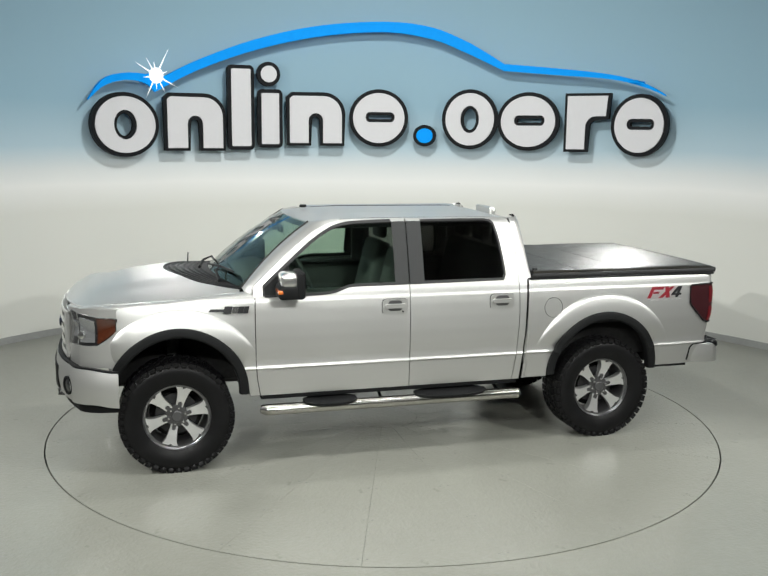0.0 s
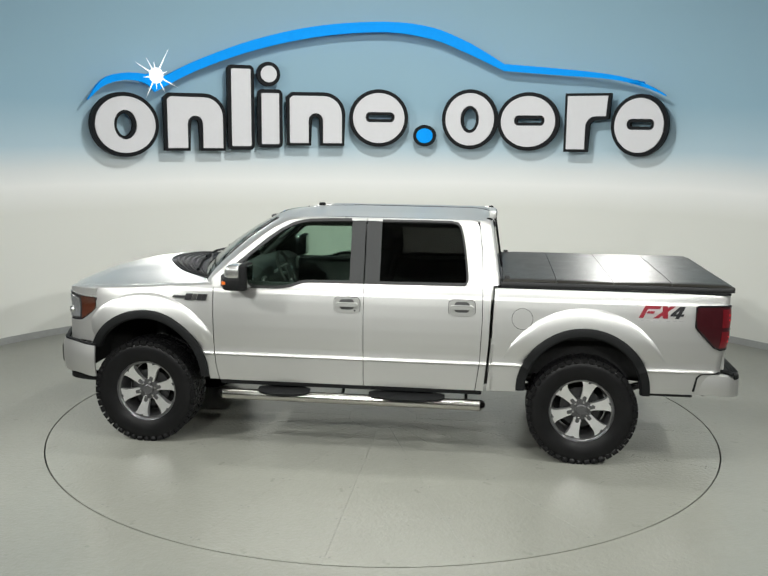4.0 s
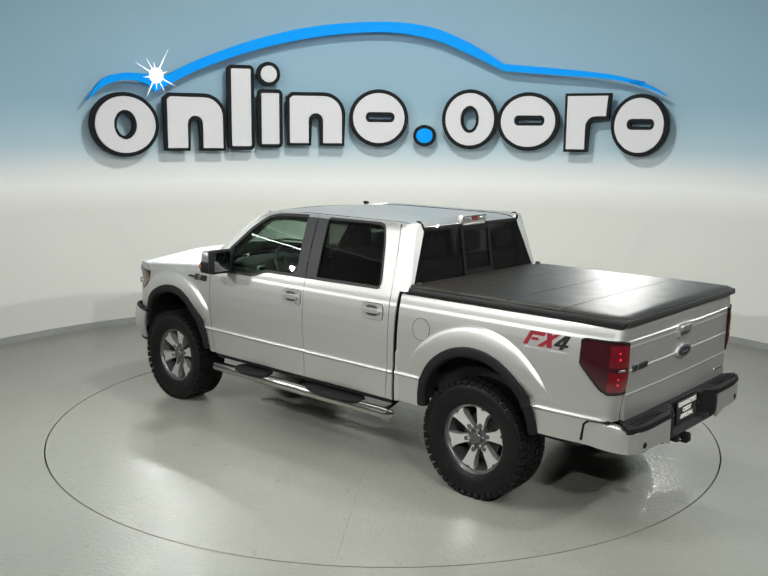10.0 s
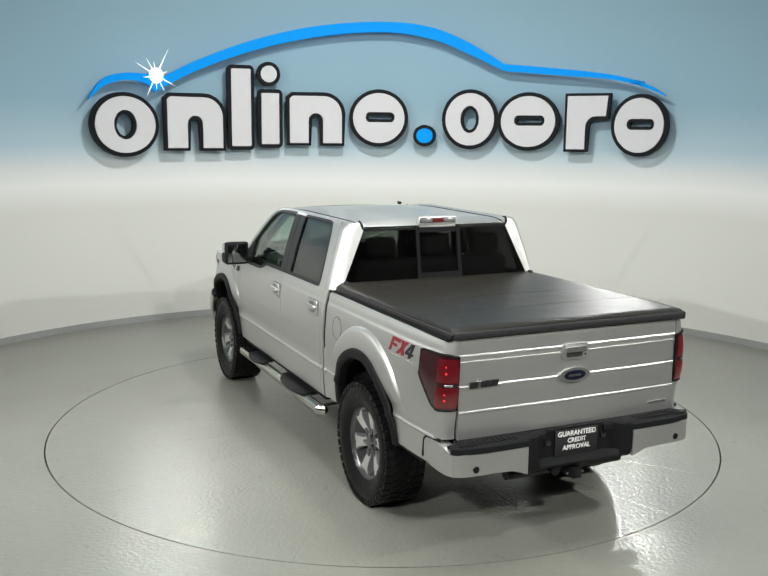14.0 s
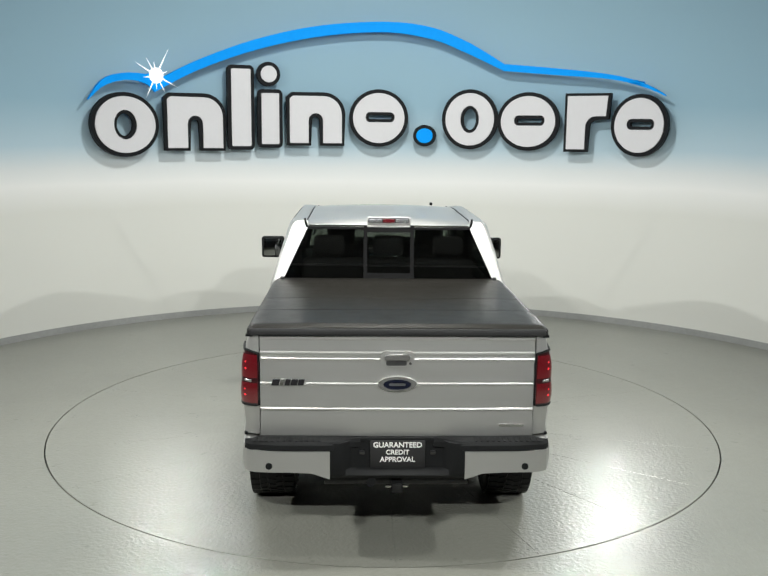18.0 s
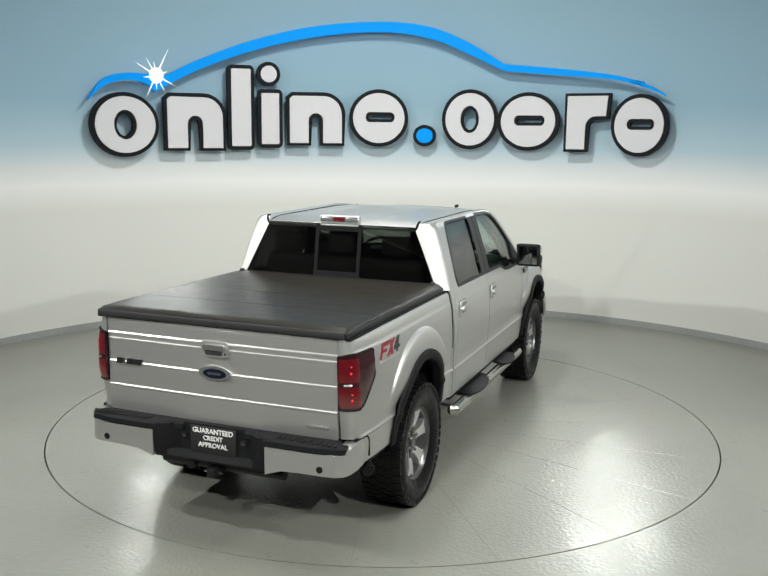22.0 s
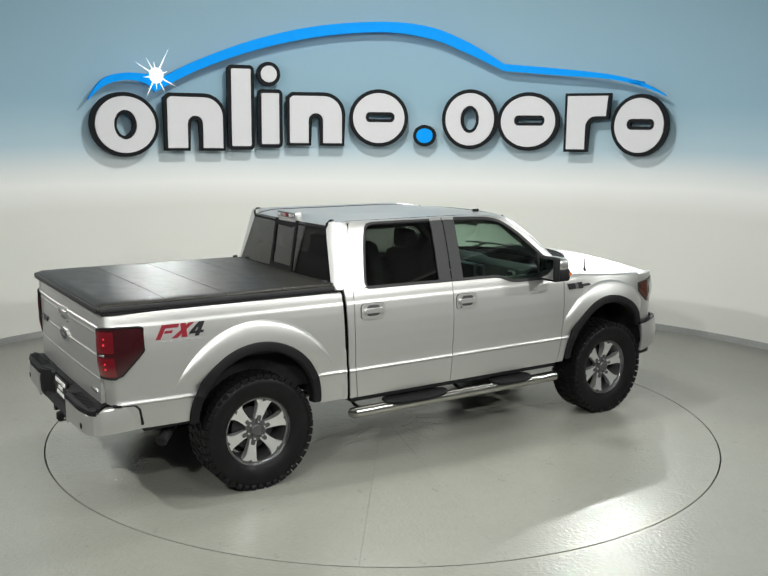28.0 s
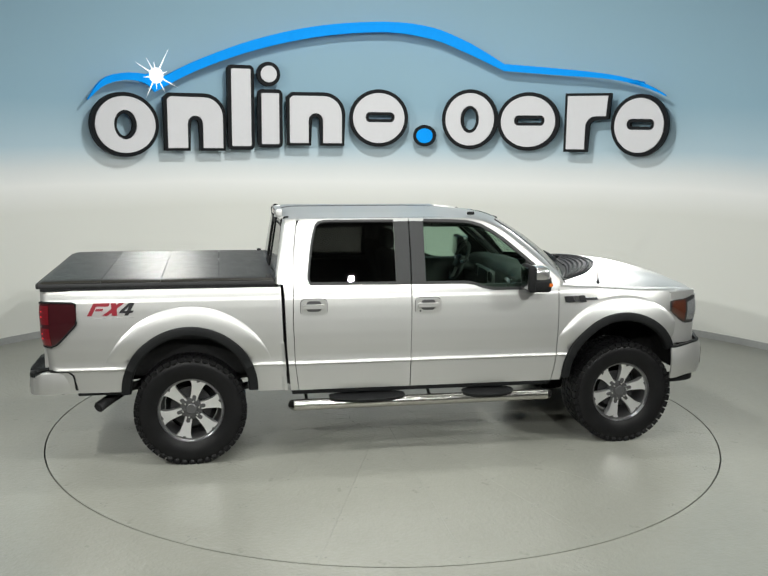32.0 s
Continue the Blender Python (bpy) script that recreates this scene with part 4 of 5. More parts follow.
def build_cab(truck):
    # roof skin
    P = []
    for x in np.linspace(-0.985, 0.84, 44):
        P.append([(x + 0.095 * (1 - (y / 0.66) ** 2) * smooth(0.3, 0.84, x) - 0.02 * (1 - (y / 0.66) ** 2) * smooth(-0.7, -0.98, x), y, roof_z(x, y)) for y in np.linspace(-0.655, 0.655, 41)])
    part("roof", solid(P, 0.015), PAINT, truck, "silver roof with two shallow ribs")
    for s in (1, -1):
        # roof rail between the roof and the door frames, and the windscreen pillar
        A, B = [], []
        for k in range(40):
            x = lerp(-0.965, 0.60, k / 39)
            za = roof_z(x, 0.66)
            zb = 1.953
            P0, P1 = Vector((x, s * 0.668, za)), Vector((x, s * 0.766, zb if x > -0.87 else lerp(1.953, 1.935, smooth(-0.87, -0.965, x))))
            A.append([P0.lerp(P1, u) + Vector((0, s * 0.010 * math.sin(math.pi * u), 0.006 * math.sin(math.pi * u))) for u in np.linspace(0, 1, 7)])
        part("roof_rail", solid(A, -0.014 * s), PAINT, truck)
        for k in range(25):
            v = k / 24
            p = ws_point(s * 1.0, v)
            q = FRONT_FRAME
            # follow the door frame's front edge at this height
            z = lerp(1.36, 1.951, v)
            fz = [a[1] for a in q[1:10]]
            fx = [a[0] for a in q[1:10]]
            x = float(np.interp(z, fz, fx)) + 0.005 if z > 1.44 else lerp(1.345, 1.34, (z - 1.36) / 0.08)
            p1 = Vector((x, s * side_y(min(x, 1.3), z), z))
            B.append([p.lerp(p1, u) + Vector((0.012, s * 0.012, 0.010)) * math.sin(math.pi * u) for u in np.linspace(0, 1, 7)])
        part("windscreen_pillar", solid(B, -0.014 * s), PAINT, truck)
        pts = [(x, s * 0.6615, roof_z(x, 0.66) + 0.001) for x in np.linspace(-0.978, 0.62, 24)]
        part("ditch_moulding", tube(pts, [0.0055] * 20 + [0.004, 0.003, 0.002, 0.001], 8), RUBBER, truck)
        pts = [(-0.988, s * 0.653, 1.898), (-0.988, s * 0.665, 1.932), (-0.960, s * 0.673, 1.960), (-0.93, s * 0.669, 1.960)]
        part("moulding_end", tube(pts, [0.009, 0.0105, 0.009, 0.005], 10), FRAME, truck, "black moulding end at the back of the roof")
    # windscreen
    P = [[ws_point(u, v) for v in np.linspace(0, 1, 15)] for u in np.linspace(-0.985, 0.985, 31)]
    ws = part("windscreen", solid(P, 0.005), GLASS, truck, "raked clear windscreen")
    for u in (-1, 1):
        part("windscreen_seal", tube([ws_point(u, k / 12) for k in range(13)], 0.011, 8), RUBBER, ws)
    part("top_band", solid([[ws_point(u, v, 0.006) for v in np.linspace(0.92, 1.0, 3)] for u in np.linspace(-0.97, 0.97, 25)], 0.003), RUBBER, ws, "black shade band")
    part("low_band", solid([[ws_point(u, v, 0.006) for v in np.linspace(0.0, 0.06, 3)] for u in np.linspace(-0.97, 0.97, 25)], 0.003), RUBBER, ws)
    part("mirror_foot", box(0.99, 1.05, -0.05, 0.05, 1.80, 1.90, 0.01), TRIM, ws)
    part("rear_view_mirror", box(0.955, 0.985, -0.13, 0.13, 1.78, 1.85, 0.012), TRIM, ws)
    # cowl and wipers
    P = []
    for u in np.linspace(-1, 1, 31):
        p = ws_point(u, 0.0)
        dx = 0.40 * (1 - abs(u) ** 2.0) ** 0.8 + 0.012
        row = []
        for k in range(33):
            x, y = p.x - 0.01 + (dx + 0.01) * k / 32, p.y * (1 - 0.03 * k / 32)
            row.append((x, y, lerp(p.z - 0.006, hood_z(x, y) - 0.010, k / 32) + (0.010 if k % 4 in (1, 2) and 5 < k < 32 else 0.0)))
        P.append(row)
    cowl = part("cowl", solid(P, 0.02), PLASTIC, truck, "black ribbed cowl panel", 20)
    for u0, u1 in ((-0.62, 0.06), (0.10, 0.78)):
        w = empty("wiper", cowl)
        a = ws_point(u0, 0.03) + Vector((0.03, 0, 0.03))
        b = ws_point(u1, 0.10) + Vector((0.02, 0, 0.025))
        part("blade", tube([a.lerp(b, k / 6) + Vector((0, 0, 0.01 * math.sin(math.pi * k / 6))) for k in range(7)], 0.009, 6), RUBBER, w)
        c = ws_point(u1, 0.0) + Vector((0.08, 0, 0.015))
        part("wiper_arm", tube([c, c.lerp(a, 0.3) + Vector((0.0, 0, 0.035)), a.lerp(b, 0.5) + Vector((0, 0, 0.02))], [0.014, 0.011, 0.006], 8), PLASTIC, w)
    # back wall of the cab with its sliding window
    rear = empty("cab_back", truck)

    def back(y, z, d):
        return (lerp(-1.045, -0.975, (z - 1.46) / 0.45) - d - 0.018 * (1 - (y / 0.85) ** 2), y, z)

    def back_strip(pa, pb, d, th, n=18):
        P = [[back(lerp(a[0], b[0], k / 4), lerp(a[1], b[1], k / 4), d) for k in range(5)] for a, b in zip(pa, pb)]
        return solid(P, th)

    ys = np.linspace(-1, 1, 25)
    part("lower_back", back_strip([(y * 0.90, 1.38) for y in ys], [(y * 0.87, 1.462) for y in ys], 0.0, 0.02), PAINT, rear)
    part("header", back_strip([(y * 0.655, 1.900) for y in ys], [(y * 0.645, 1.918) for y in ys], -0.004, 0.02), PAINT, rear)
    zs = np.linspace(1.46, 1.918, 15)
    edge = lambda z: lerp(0.848, 0.648, (z - 1.47) / 0.43)
    for s in (1, -1):
        part("back_pane", back_strip([(s * 0.195, z) for z in zs], [(s * edge(z), z) for z in zs], 0.008, -0.005 * s), PRIVACY, rear, "dark privacy glass")
        part("slider_post", back_strip([(s * 0.172, z) for z in zs], [(s * 0.202, z) for z in zs], 0.016, -0.02 * s), FRAME, rear)
    part("slider_rail", back_strip([(y, 1.862) for y in ys * 0.18], [(y, 1.90) for y in ys * 0.18], 0.016, 0.02), FRAME, rear)
    part("slider_rail", back_strip([(y, 1.470) for y in ys * 0.18], [(y, 1.540) for y in ys * 0.18], 0.016, 0.02), FRAME, rear)
    part("slider_pane", back_strip([(-0.172, z) for z in zs[2:-1]], [(0.172, z) for z in zs[2:-1]], 0.004, -0.005), PRIVACY, rear, "dark sliding pane")
    part("frit_edge", back_strip([(y * 0.648, 1.885) for y in ys], [(y * 0.652, 1.902) for y in ys], 0.010, 0.01), FRAME, rear)
    # high brake light
    lamp = empty("high_brake_light", truck)
    part("lamp_base", box(-1.008, -0.945, -0.175, 0.175, 1.915, 1.988, 0.016), PAINT, lamp)
    part("lamp_gasket", box(-1.0105, -0.958, -0.168, 0.168, 1.930, 1.980, 0.012), RUBBER, lamp, "black lamp gasket")
    part("cargo_lens", box(-1.015, -0.960, 0.052, 0.160, 1.937, 1.973, 0.008), LAMPGLASS, lamp, "clear cargo lamp lens")
    part("cargo_lens", box(-1.015, -0.960, -0.160, -0.052, 1.937, 1.973, 0.008), LAMPGLASS, lamp, "clear cargo lamp lens")
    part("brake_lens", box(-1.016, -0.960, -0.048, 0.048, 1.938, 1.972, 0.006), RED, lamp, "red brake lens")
    # roof aerial fin
    part("roof_aerial", box(0.640, 0.705, -0.484, -0.458, 1.952, 1.980, 0.010, None, 3), PLASTIC, truck, "small dark roof aerial")
    # radio mast foot on the right fender
    part("mast_aerial", tube([(1.728, -0.83, 1.375), (1.728, -0.83, 1.402), (1.727, -0.83, 1.415), (1.722, -0.83, 1.505)], [0.024, 0.018, 0.007, 0.005], 10), PLASTIC, truck, "short black mast aerial")


def hood_z(x, y):
    e = hood_edge(x)
    c = float(np.interp(x, [1.40, 1.60, 1.94, 2.25, 2.45, 2.60, 2.72, 2.78], [1.485, 1.500, 1.478, 1.440, 1.405, 1.368, 1.312, 1.272]))
    q = abs(y) / 0.87
    dome = 0.017 * smooth(0.60, 0.40, abs(y)) * smooth(2.6, 2.2, x)
    return e + (max(c, e) - e) * (1 - q ** 2.3) + dome


def nose_x(y):
    """Plan of the front end."""
    return 2.78 - 0.17 * (abs(y) / 0.86) ** 2.6


def build_front(truck):
    # hood
    P = []
    for y in np.linspace(-0.862, 0.862, 61):
        xa = 1.425 + 0.56 * (1 - (min(abs(y), 0.80) / 0.80) ** 2.0) ** 0.8
        xb = nose_x(y) - 0.015
        P.append([(lerp(xa, xb, u), y * (1 - 0.10 * smooth(0.5, 1.0, u) * 0.8), hood_z(lerp(xa, xb, u), y)) for u in np.linspace(0, 1, 40)])
    part("hood", solid(P, 0.03), PAINT, truck, "silver hood with a raised centre")

    def wrap(pts, top, bot, n=48, th=0.02, nz=10, belly=0.0, s_only=None):
        """A band that follows a plan line; top and bottom heights go by the way along it."""
        k = np.array(pts, float)
        d = np.r_[0, np.cumsum(np.hypot(*np.diff(k, axis=0).T))]
        d /= d[-1]
        P = []
        for u in np.linspace(0, 1, n):
            x, y = np.interp(u, d, k[:, 0]), np.interp(u, d, k[:, 1])
            e = 0.004
            tx, ty = np.interp(min(1, u + e), d, k[:, 0]) - np.interp(max(0, u - e), d, k[:, 0]), np.interp(min(1, u + e), d, k[:, 1]) - np.interp(max(0, u - e), d, k[:, 1])
            l = math.hypot(tx, ty)
            nx, ny = ty / l, -tx / l
            zt, zb = top(u), bot(u)
            P.append([(x + nx * belly * math.sin(math.pi * j / nz), y + ny * belly * math.sin(math.pi * j / nz), lerp(zb, zt, j / nz)) for j in range(nz + 1)])
        return solid(P, th)

    def spread(f, n=60, lo=-1.0, hi=1.0):
        return [f(t) for t in np.linspace(lo, hi, n)]

    def plan(t, out=0.0, xs=2.385):
        """Plan point of the nose, t from -1 at the right corner to 1 at the left one."""
        a = abs(t)
        if a < 0.62:
            y = 0.80 * a / 0.62
            x = nose_x(y) + out
        else:
            f = (a - 0.62) / 0.38
            ang = f * math.pi / 2
            x = lerp(nose_x(0.80), 2.362, 1 - math.cos(ang)) + out * math.cos(ang)
            y = 0.80 + 0.135 * math.sin(ang) ** 0.9 + out * math.sin(ang)
        return (x, math.copysign(y, t))

    # bumper
    bump = empty("front_bumper", truck)
    low = lambda u: 0.590 - 0.030 * smooth(0.08, 0.0, min(u, 1 - u))
    part("bumper_bar", wrap([plan(t, 0.075) for t in np.linspace(-1, 1, 80)], lambda u: 0.860 + 0.01 * math.sin(math.pi * u) - 0.030 * smooth(0.10, 0.0, min(u, 1 - u)), low, 80, -0.02, 10, 0.018), PAINT, bump, "silver painted front bumper")
    part("top_trim", wrap([plan(t, 0.070) for t in np.linspace(-1, 1, 80)], lambda u: 0.874 + 0.01 * math.sin(math.pi * u) - 0.030 * smooth(0.10, 0.0, min(u, 1 - u)), lambda u: 0.850 - 0.028 * smooth(0.10, 0.0, min(u, 1 - u)), 60, -0.03, 2), PLASTIC, bump)
    part("air_inlet", wrap([plan(t, 0.098) for t in np.linspace(-0.40, 0.40, 30)], lambda u: 0.80, lambda u: 0.62, 30, -0.03, 4), SHELL, bump, "black lower air inlet")
    for s in (1, -1):
        c = plan(s * 0.635, 0.082)
        m = Matrix.Translation((c[0] + 0.006, c[1], 0.715)) @ Matrix.Rotation(radians(s * 30), 4, "Z")
        bm = lathe([(0.072, 0.0), (0.072, 0.018), (0.060, 0.02), (0.058, 0.004)], 28, axis="x", closed=True)
        bmesh.ops.transform(bm, matrix=m, verts=bm.verts)
        fog = part("fog_lamp", bm, PLASTIC, bump, "round fog lamp in a black ring")
        bm = lathe([(0.056, -0.01), (0.056, 0.010), (0.04, 0.016)], 24, axis="x")
        bmesh.ops.transform(bm, matrix=m, verts=bm.verts)
        part("fog_lens", bm, DIM, fog)
        part("tow_hook", tube([(2.78, s * 0.42, 0.60), (2.84, s * 0.42, 0.575), (2.84, s * 0.42, 0.545), (2.78, s * 0.42, 0.54)], 0.015, 8), IRON, bump)
    part("valance", wrap([plan(t, 0.03) for t in np.linspace(-1, 1, 60)], lambda u: 0.60, lambda u: 0.515, 60, -0.02, 3), PLASTIC, bump, "black lower valance")
    # painted fascia between bumper and lamps
    hz = lambda y: 1.0
    for s in (1, -1):
        ts = np.linspace(s * 1.0, s * 0.46, 40)
        part("lower_fascia", wrap([plan(t, 0.012) for t in ts], lambda u: float(np.interp(1.08 * u, [0, 0.05, 0.15, 0.27, 0.4, 0.6, 1.0], [1.150, 1.118, 1.075, 1.034, 1.030, 1.03, 1.0])) + 0.003, lambda u: 0.862 - 0.03 * smooth(0.12, 0.0, u), 40, -0.02 * -s, 6), PAINT, truck)
        # headlamp: amber corner, bowls behind clear cover
        lamp = empty("headlamp", truck)
        def lamp_band(u0, u1, out, inset=0.0, th=0.03):
            tt = np.linspace(s * lerp(1.0, 0.50, u0), s * lerp(1.0, 0.50, u1), 24)
            top = lambda u: float(np.interp(lerp(u0, u1, u), [0, 0.06, 0.28, 0.50, 1.0], [1.234, 1.244, 1.252, 1.276, 1.275])) - inset
            bot = lambda u: float(np.interp(lerp(u0, u1, u), [0, 0.05, 0.15, 0.27, 0.4, 0.6, 1.0], [1.150, 1.118, 1.075, 1.034, 1.030, 1.03, 1.0])) + inset
            return wrap([plan(t, out) for t in tt], top, bot, 24, th * s, 8, 0.012)
        part("bezel", lamp_band(-0.01, 1.0, 0.012), DIM, lamp, "dark headlamp bezel")
        part("amber_corner", lamp_band(0.02, 0.24, 0.018, 0.010), AMBER, lamp, "amber turn signal corner")
        part("bowl", lamp_band(0.28, 0.58, 0.017, 0.03), LAMPGLASS, lamp, "bright headlamp reflector bowl")
        part("bowl", lamp_band(0.70, 0.86, 0.017, 0.07), LAMPGLASS, lamp)
        c = plan(s * 0.735, 0.008)
        bm = lathe([(0.030, -0.02), (0.030, 0.012), (0.02, 0.018)], 22, axis="x")
        bmesh.ops.transform(bm, matrix=Matrix.Translation((c[0], c[1], 1.115)) @ Matrix.Rotation(radians(s * 42), 4, "Z"), verts=bm.verts)
        part("bulb", bm, CHROME, lamp)
        # fascia corner above the lamp
        ts = np.linspace(s * 1.0, s * 0.40, 40)
        part("lamp_brow", wrap([plan(t, 0.0) for t in ts], lambda u: float(np.interp(u, [0, 0.3, 0.62, 1.0], [1.312, 1.322, 1.305, 1.282])), lambda u: float(np.interp(u, [0, 0.4, 1.0], [1.225, 1.278, 1.245])), 40, 0.02 * s, 4), PAINT, truck)
        P = []
        for t in np.linspace(s * 1.0, s * 0.40, 40):
            x, y = plan(t, 0.0)
            u = (1.0 - abs(t)) / 0.6
            z = float(np.interp(u, [0, 0.3, 0.62, 1.0], [1.312, 1.322, 1.305, 1.282])) - 0.004
            P.append([(x, y, z), (x - 0.012, y - s * 0.012, z + 0.010), (x - 0.05, y - s * 0.06, z + 0.013), (x - 0.085, y - s * 0.11, z + 0.010)])
        part("brow_top", solid(P, 0.016 * s), PAINT, truck)
    # grille
    gr = empty("grille", truck)
    part("grille_back", wrap([plan(t, -0.03) for t in np.linspace(-0.46, 0.46, 30)], lambda u: 1.235, lambda u: 0.885, 30, -0.02, 4), SHELL, gr)
    for t0, t1 in ((-0.475, -0.43), (0.43, 0.475)):
        part("grille_side", wrap([plan(t, 0.03) for t in np.linspace(t0, t1, 6)], lambda u: 1.25, lambda u: 0.885, 6, -0.05, 6, 0.01), PAINT, gr, "silver grille surround")
    part("grille_top", wrap([plan(t, 0.022) for t in np.linspace(-0.475, 0.475, 40)], lambda u: 1.256, lambda u: 1.212, 40, -0.05, 4, 0.01), PAINT, gr)
    part("grille_sill", wrap([plan(t, 0.03) for t in np.linspace(-0.475, 0.475, 40)], lambda u: 0.925, lambda u: 0.878, 40, -0.05, 4, 0.01), PAINT, gr)
    for z in (0.975, 1.065, 1.155):
        part("grille_bar", wrap([plan(t, 0.026) for t in np.linspace(-0.43, 0.43, 30)], lambda u: z + 0.026, lambda u: z - 0.026, 30, -0.03, 4, 0.01), CHROME, gr, "chrome grille bar")
    bm = lathe([(1.0, 0.0), (1.0, 0.012), (0.9, 0.02)], 40, axis="x")
    bmesh.ops.transform(bm, matrix=Matrix.Translation((2.815, 0, 1.065)) @ Matrix.Diagonal((1, 0.125, 0.05, 1)), verts=bm.verts)
    part("badge", bm, BADGEBLUE, gr, "dark blue oval badge")


def build_rear(truck):
    # tailgate with pressed lines
    gate = empty("tailgate", truck)
    prof = [(0.800, 0.0), (0.81, 0.006), (0.940, 0.004), (0.957, 0.004), (0.964, 0.016), (0.972, 0.016), (0.979, 0.0), (1.105, 0.002), (1.116, 0.004), (1.124, 0.018), (1.132, 0.018), (1.139, 0.0),
            (1.26, 0.002), (1.272, 0.003), (1.280, 0.014), (1.287, 0.014), (1.293, 0.004), (1.308, 0.004), (1.316, 0.018), (1.325, 0.018), (1.333, -0.006), (1.40, -0.004), (1.412, 0.008), (1.424, 0.008), (1.430, -0.006)]
    P = []
    for y in np.linspace(-0.838, 0.838, 31):
        b = 0.012 * (1 - (y / 0.84) ** 2)
        P.append([(-2.852 - (0.25 * d if z < 1.40 else 0.5 * d) - b, y, z) for z, d in prof])
    part("gate_skin", solid(P, 0.03), PAINT, gate, "silver tailgate skin with pressed lines", sharp=20)
    gx = -2.868
    fn = lambda u, v, d: (gx - d, u, v)
    hb = part("gate_handle", prism(rounded(0.205, 0.100, 0.026, 5, 0.004, 1.288), 0.010, -0.02, fn), PAINT, gate, "silver tailgate handle bezel")
    # darker grey plate, proud of the bezel, stands in for the slot's shade
    part("handle_slot", prism(rounded(0.125, 0.030, 0.010, 3, 0.010, 1.265), 0.0115, 0.004, fn), RIMLIP, hb)
    part("handle_pull", prism(rounded(0.155, 0.034, 0.012, 4, 0.004, 1.302), 0.026, 0.009, fn), MIRRORCAP, hb)
    part("key_lock", prism(ellipse(0.016, 0.016, 14, -0.075, 1.263), 0.013, 0.004, fn), TRIM, hb)
    ov = part("oval_badge", prism(ellipse(0.236, 0.092, 44, 0.003, 1.134), 0.014, -0.01, fn), MIRRORCAP, gate, "chrome-edged oval badge")
    part("badge_field", prism(ellipse(0.170, 0.064, 40, 0.003, 1.132), 0.0155, 0.012, fn), BADGEBLUE, ov, "dark blue badge field")
    part("badge_mark", prism(rounded(0.10, 0.016, 0.007, 3, 0.003, 1.132), 0.0165, 0.015, fn), CHROME, ov)
    bd = empty("gate_badge", gate)
    for y0, y1, mt in ((0.770, 0.725, DECALDARK), (0.720, 0.700, CHROME), (0.690, 0.660, DECALDARK), (0.655, 0.615, DECALDARK), (0.610, 0.575, DECALDARK)):
        part("badge_bar", prism([(y0, 1.122), (y1, 1.122), (y1 - 0.01, 1.160), (y0 - 0.01, 1.160)], 0.003, -0.014, fn), mt, bd)
    part("gate_script", prism(rounded(0.157, 0.014, 0.006, 3, -0.707, 0.869), -0.004, -0.018, fn), CHROME, gate, "small chrome script bar")
    for s in (1, -1):
        # rounded rear corner of the bed, sunk behind the lamp
        def corner(w, z, out=0.0):
            """Place on the corner: w from 0 on the flank to 1 at the tailgate."""
            xs = tail_x(z) + 0.057
            ys, xe, ye = side_y(xs, z), tail_x(z) - 0.017, 0.845
            a = w * math.pi / 2
            nx, ny = (ys - ye) * math.sin(a), (xs - xe) * math.cos(a)
            l = math.hypot(nx, ny)
            return (xs - (xs - xe) * math.sin(a) - out * nx / l, s * (ye + (ys - ye) * math.cos(a) + out * ny / l), z)

        P = []
        for z in sorted(np.linspace(0.80, 1.428, 24).tolist() + [0.999, 1.001, 1.324, 1.326]):
            sunk = -0.022 if 1.0 < z < 1.325 else 0.0
            row = [corner(w, z, sunk) for w in np.linspace(0, 1, 12)]
            P.append(row + [(row[-1][0] + 0.02, s * 0.842, z)])
        part("corner_post", solid(P, 0.014 * s), PAINT, truck)
        # tail lamp that wraps the corner
        lamp = empty("tail_lamp", truck)

        def lens(w0, w1, out, top, bot, th, bulge=0.4):
            """w below 0 runs along the flank, 0 to 1 round the corner."""
            P = []
            for w in np.linspace(w0, w1, max(6, int(24 * (w1 - w0) / 2))):
                row = []
                for j in range(11):
                    z = lerp(bot(w), top(w), j / 10)
                    o = out * (1.0 + bulge * math.sin(math.pi * j / 10))
                    if w < 0:
                        x = lerp(tail_x(1.2) + 0.057, -2.586, -w)
                        row.append((x, s * (side_y(x, z) + o), z))
                    else:
                        row.append(corner(w, z, o))
                P.append(row)
            return solid(P, th * s)

        top = lambda w: float(np.interp(w, [-1.0, -0.96, 0.5, 1.0], [1.318, 1.332, 1.338, 1.322]))
        bot = lambda w: float(np.interp(w, [-1.0, -0.97, -0.25, 0.0, 1.0], [1.175, 1.160, 1.008, 0.990, 0.992]))
        part("lens", lens(-1.0, 0.99, 0.008, top, bot, 0.03), REDDARK, lamp, "smoked red tail lens")
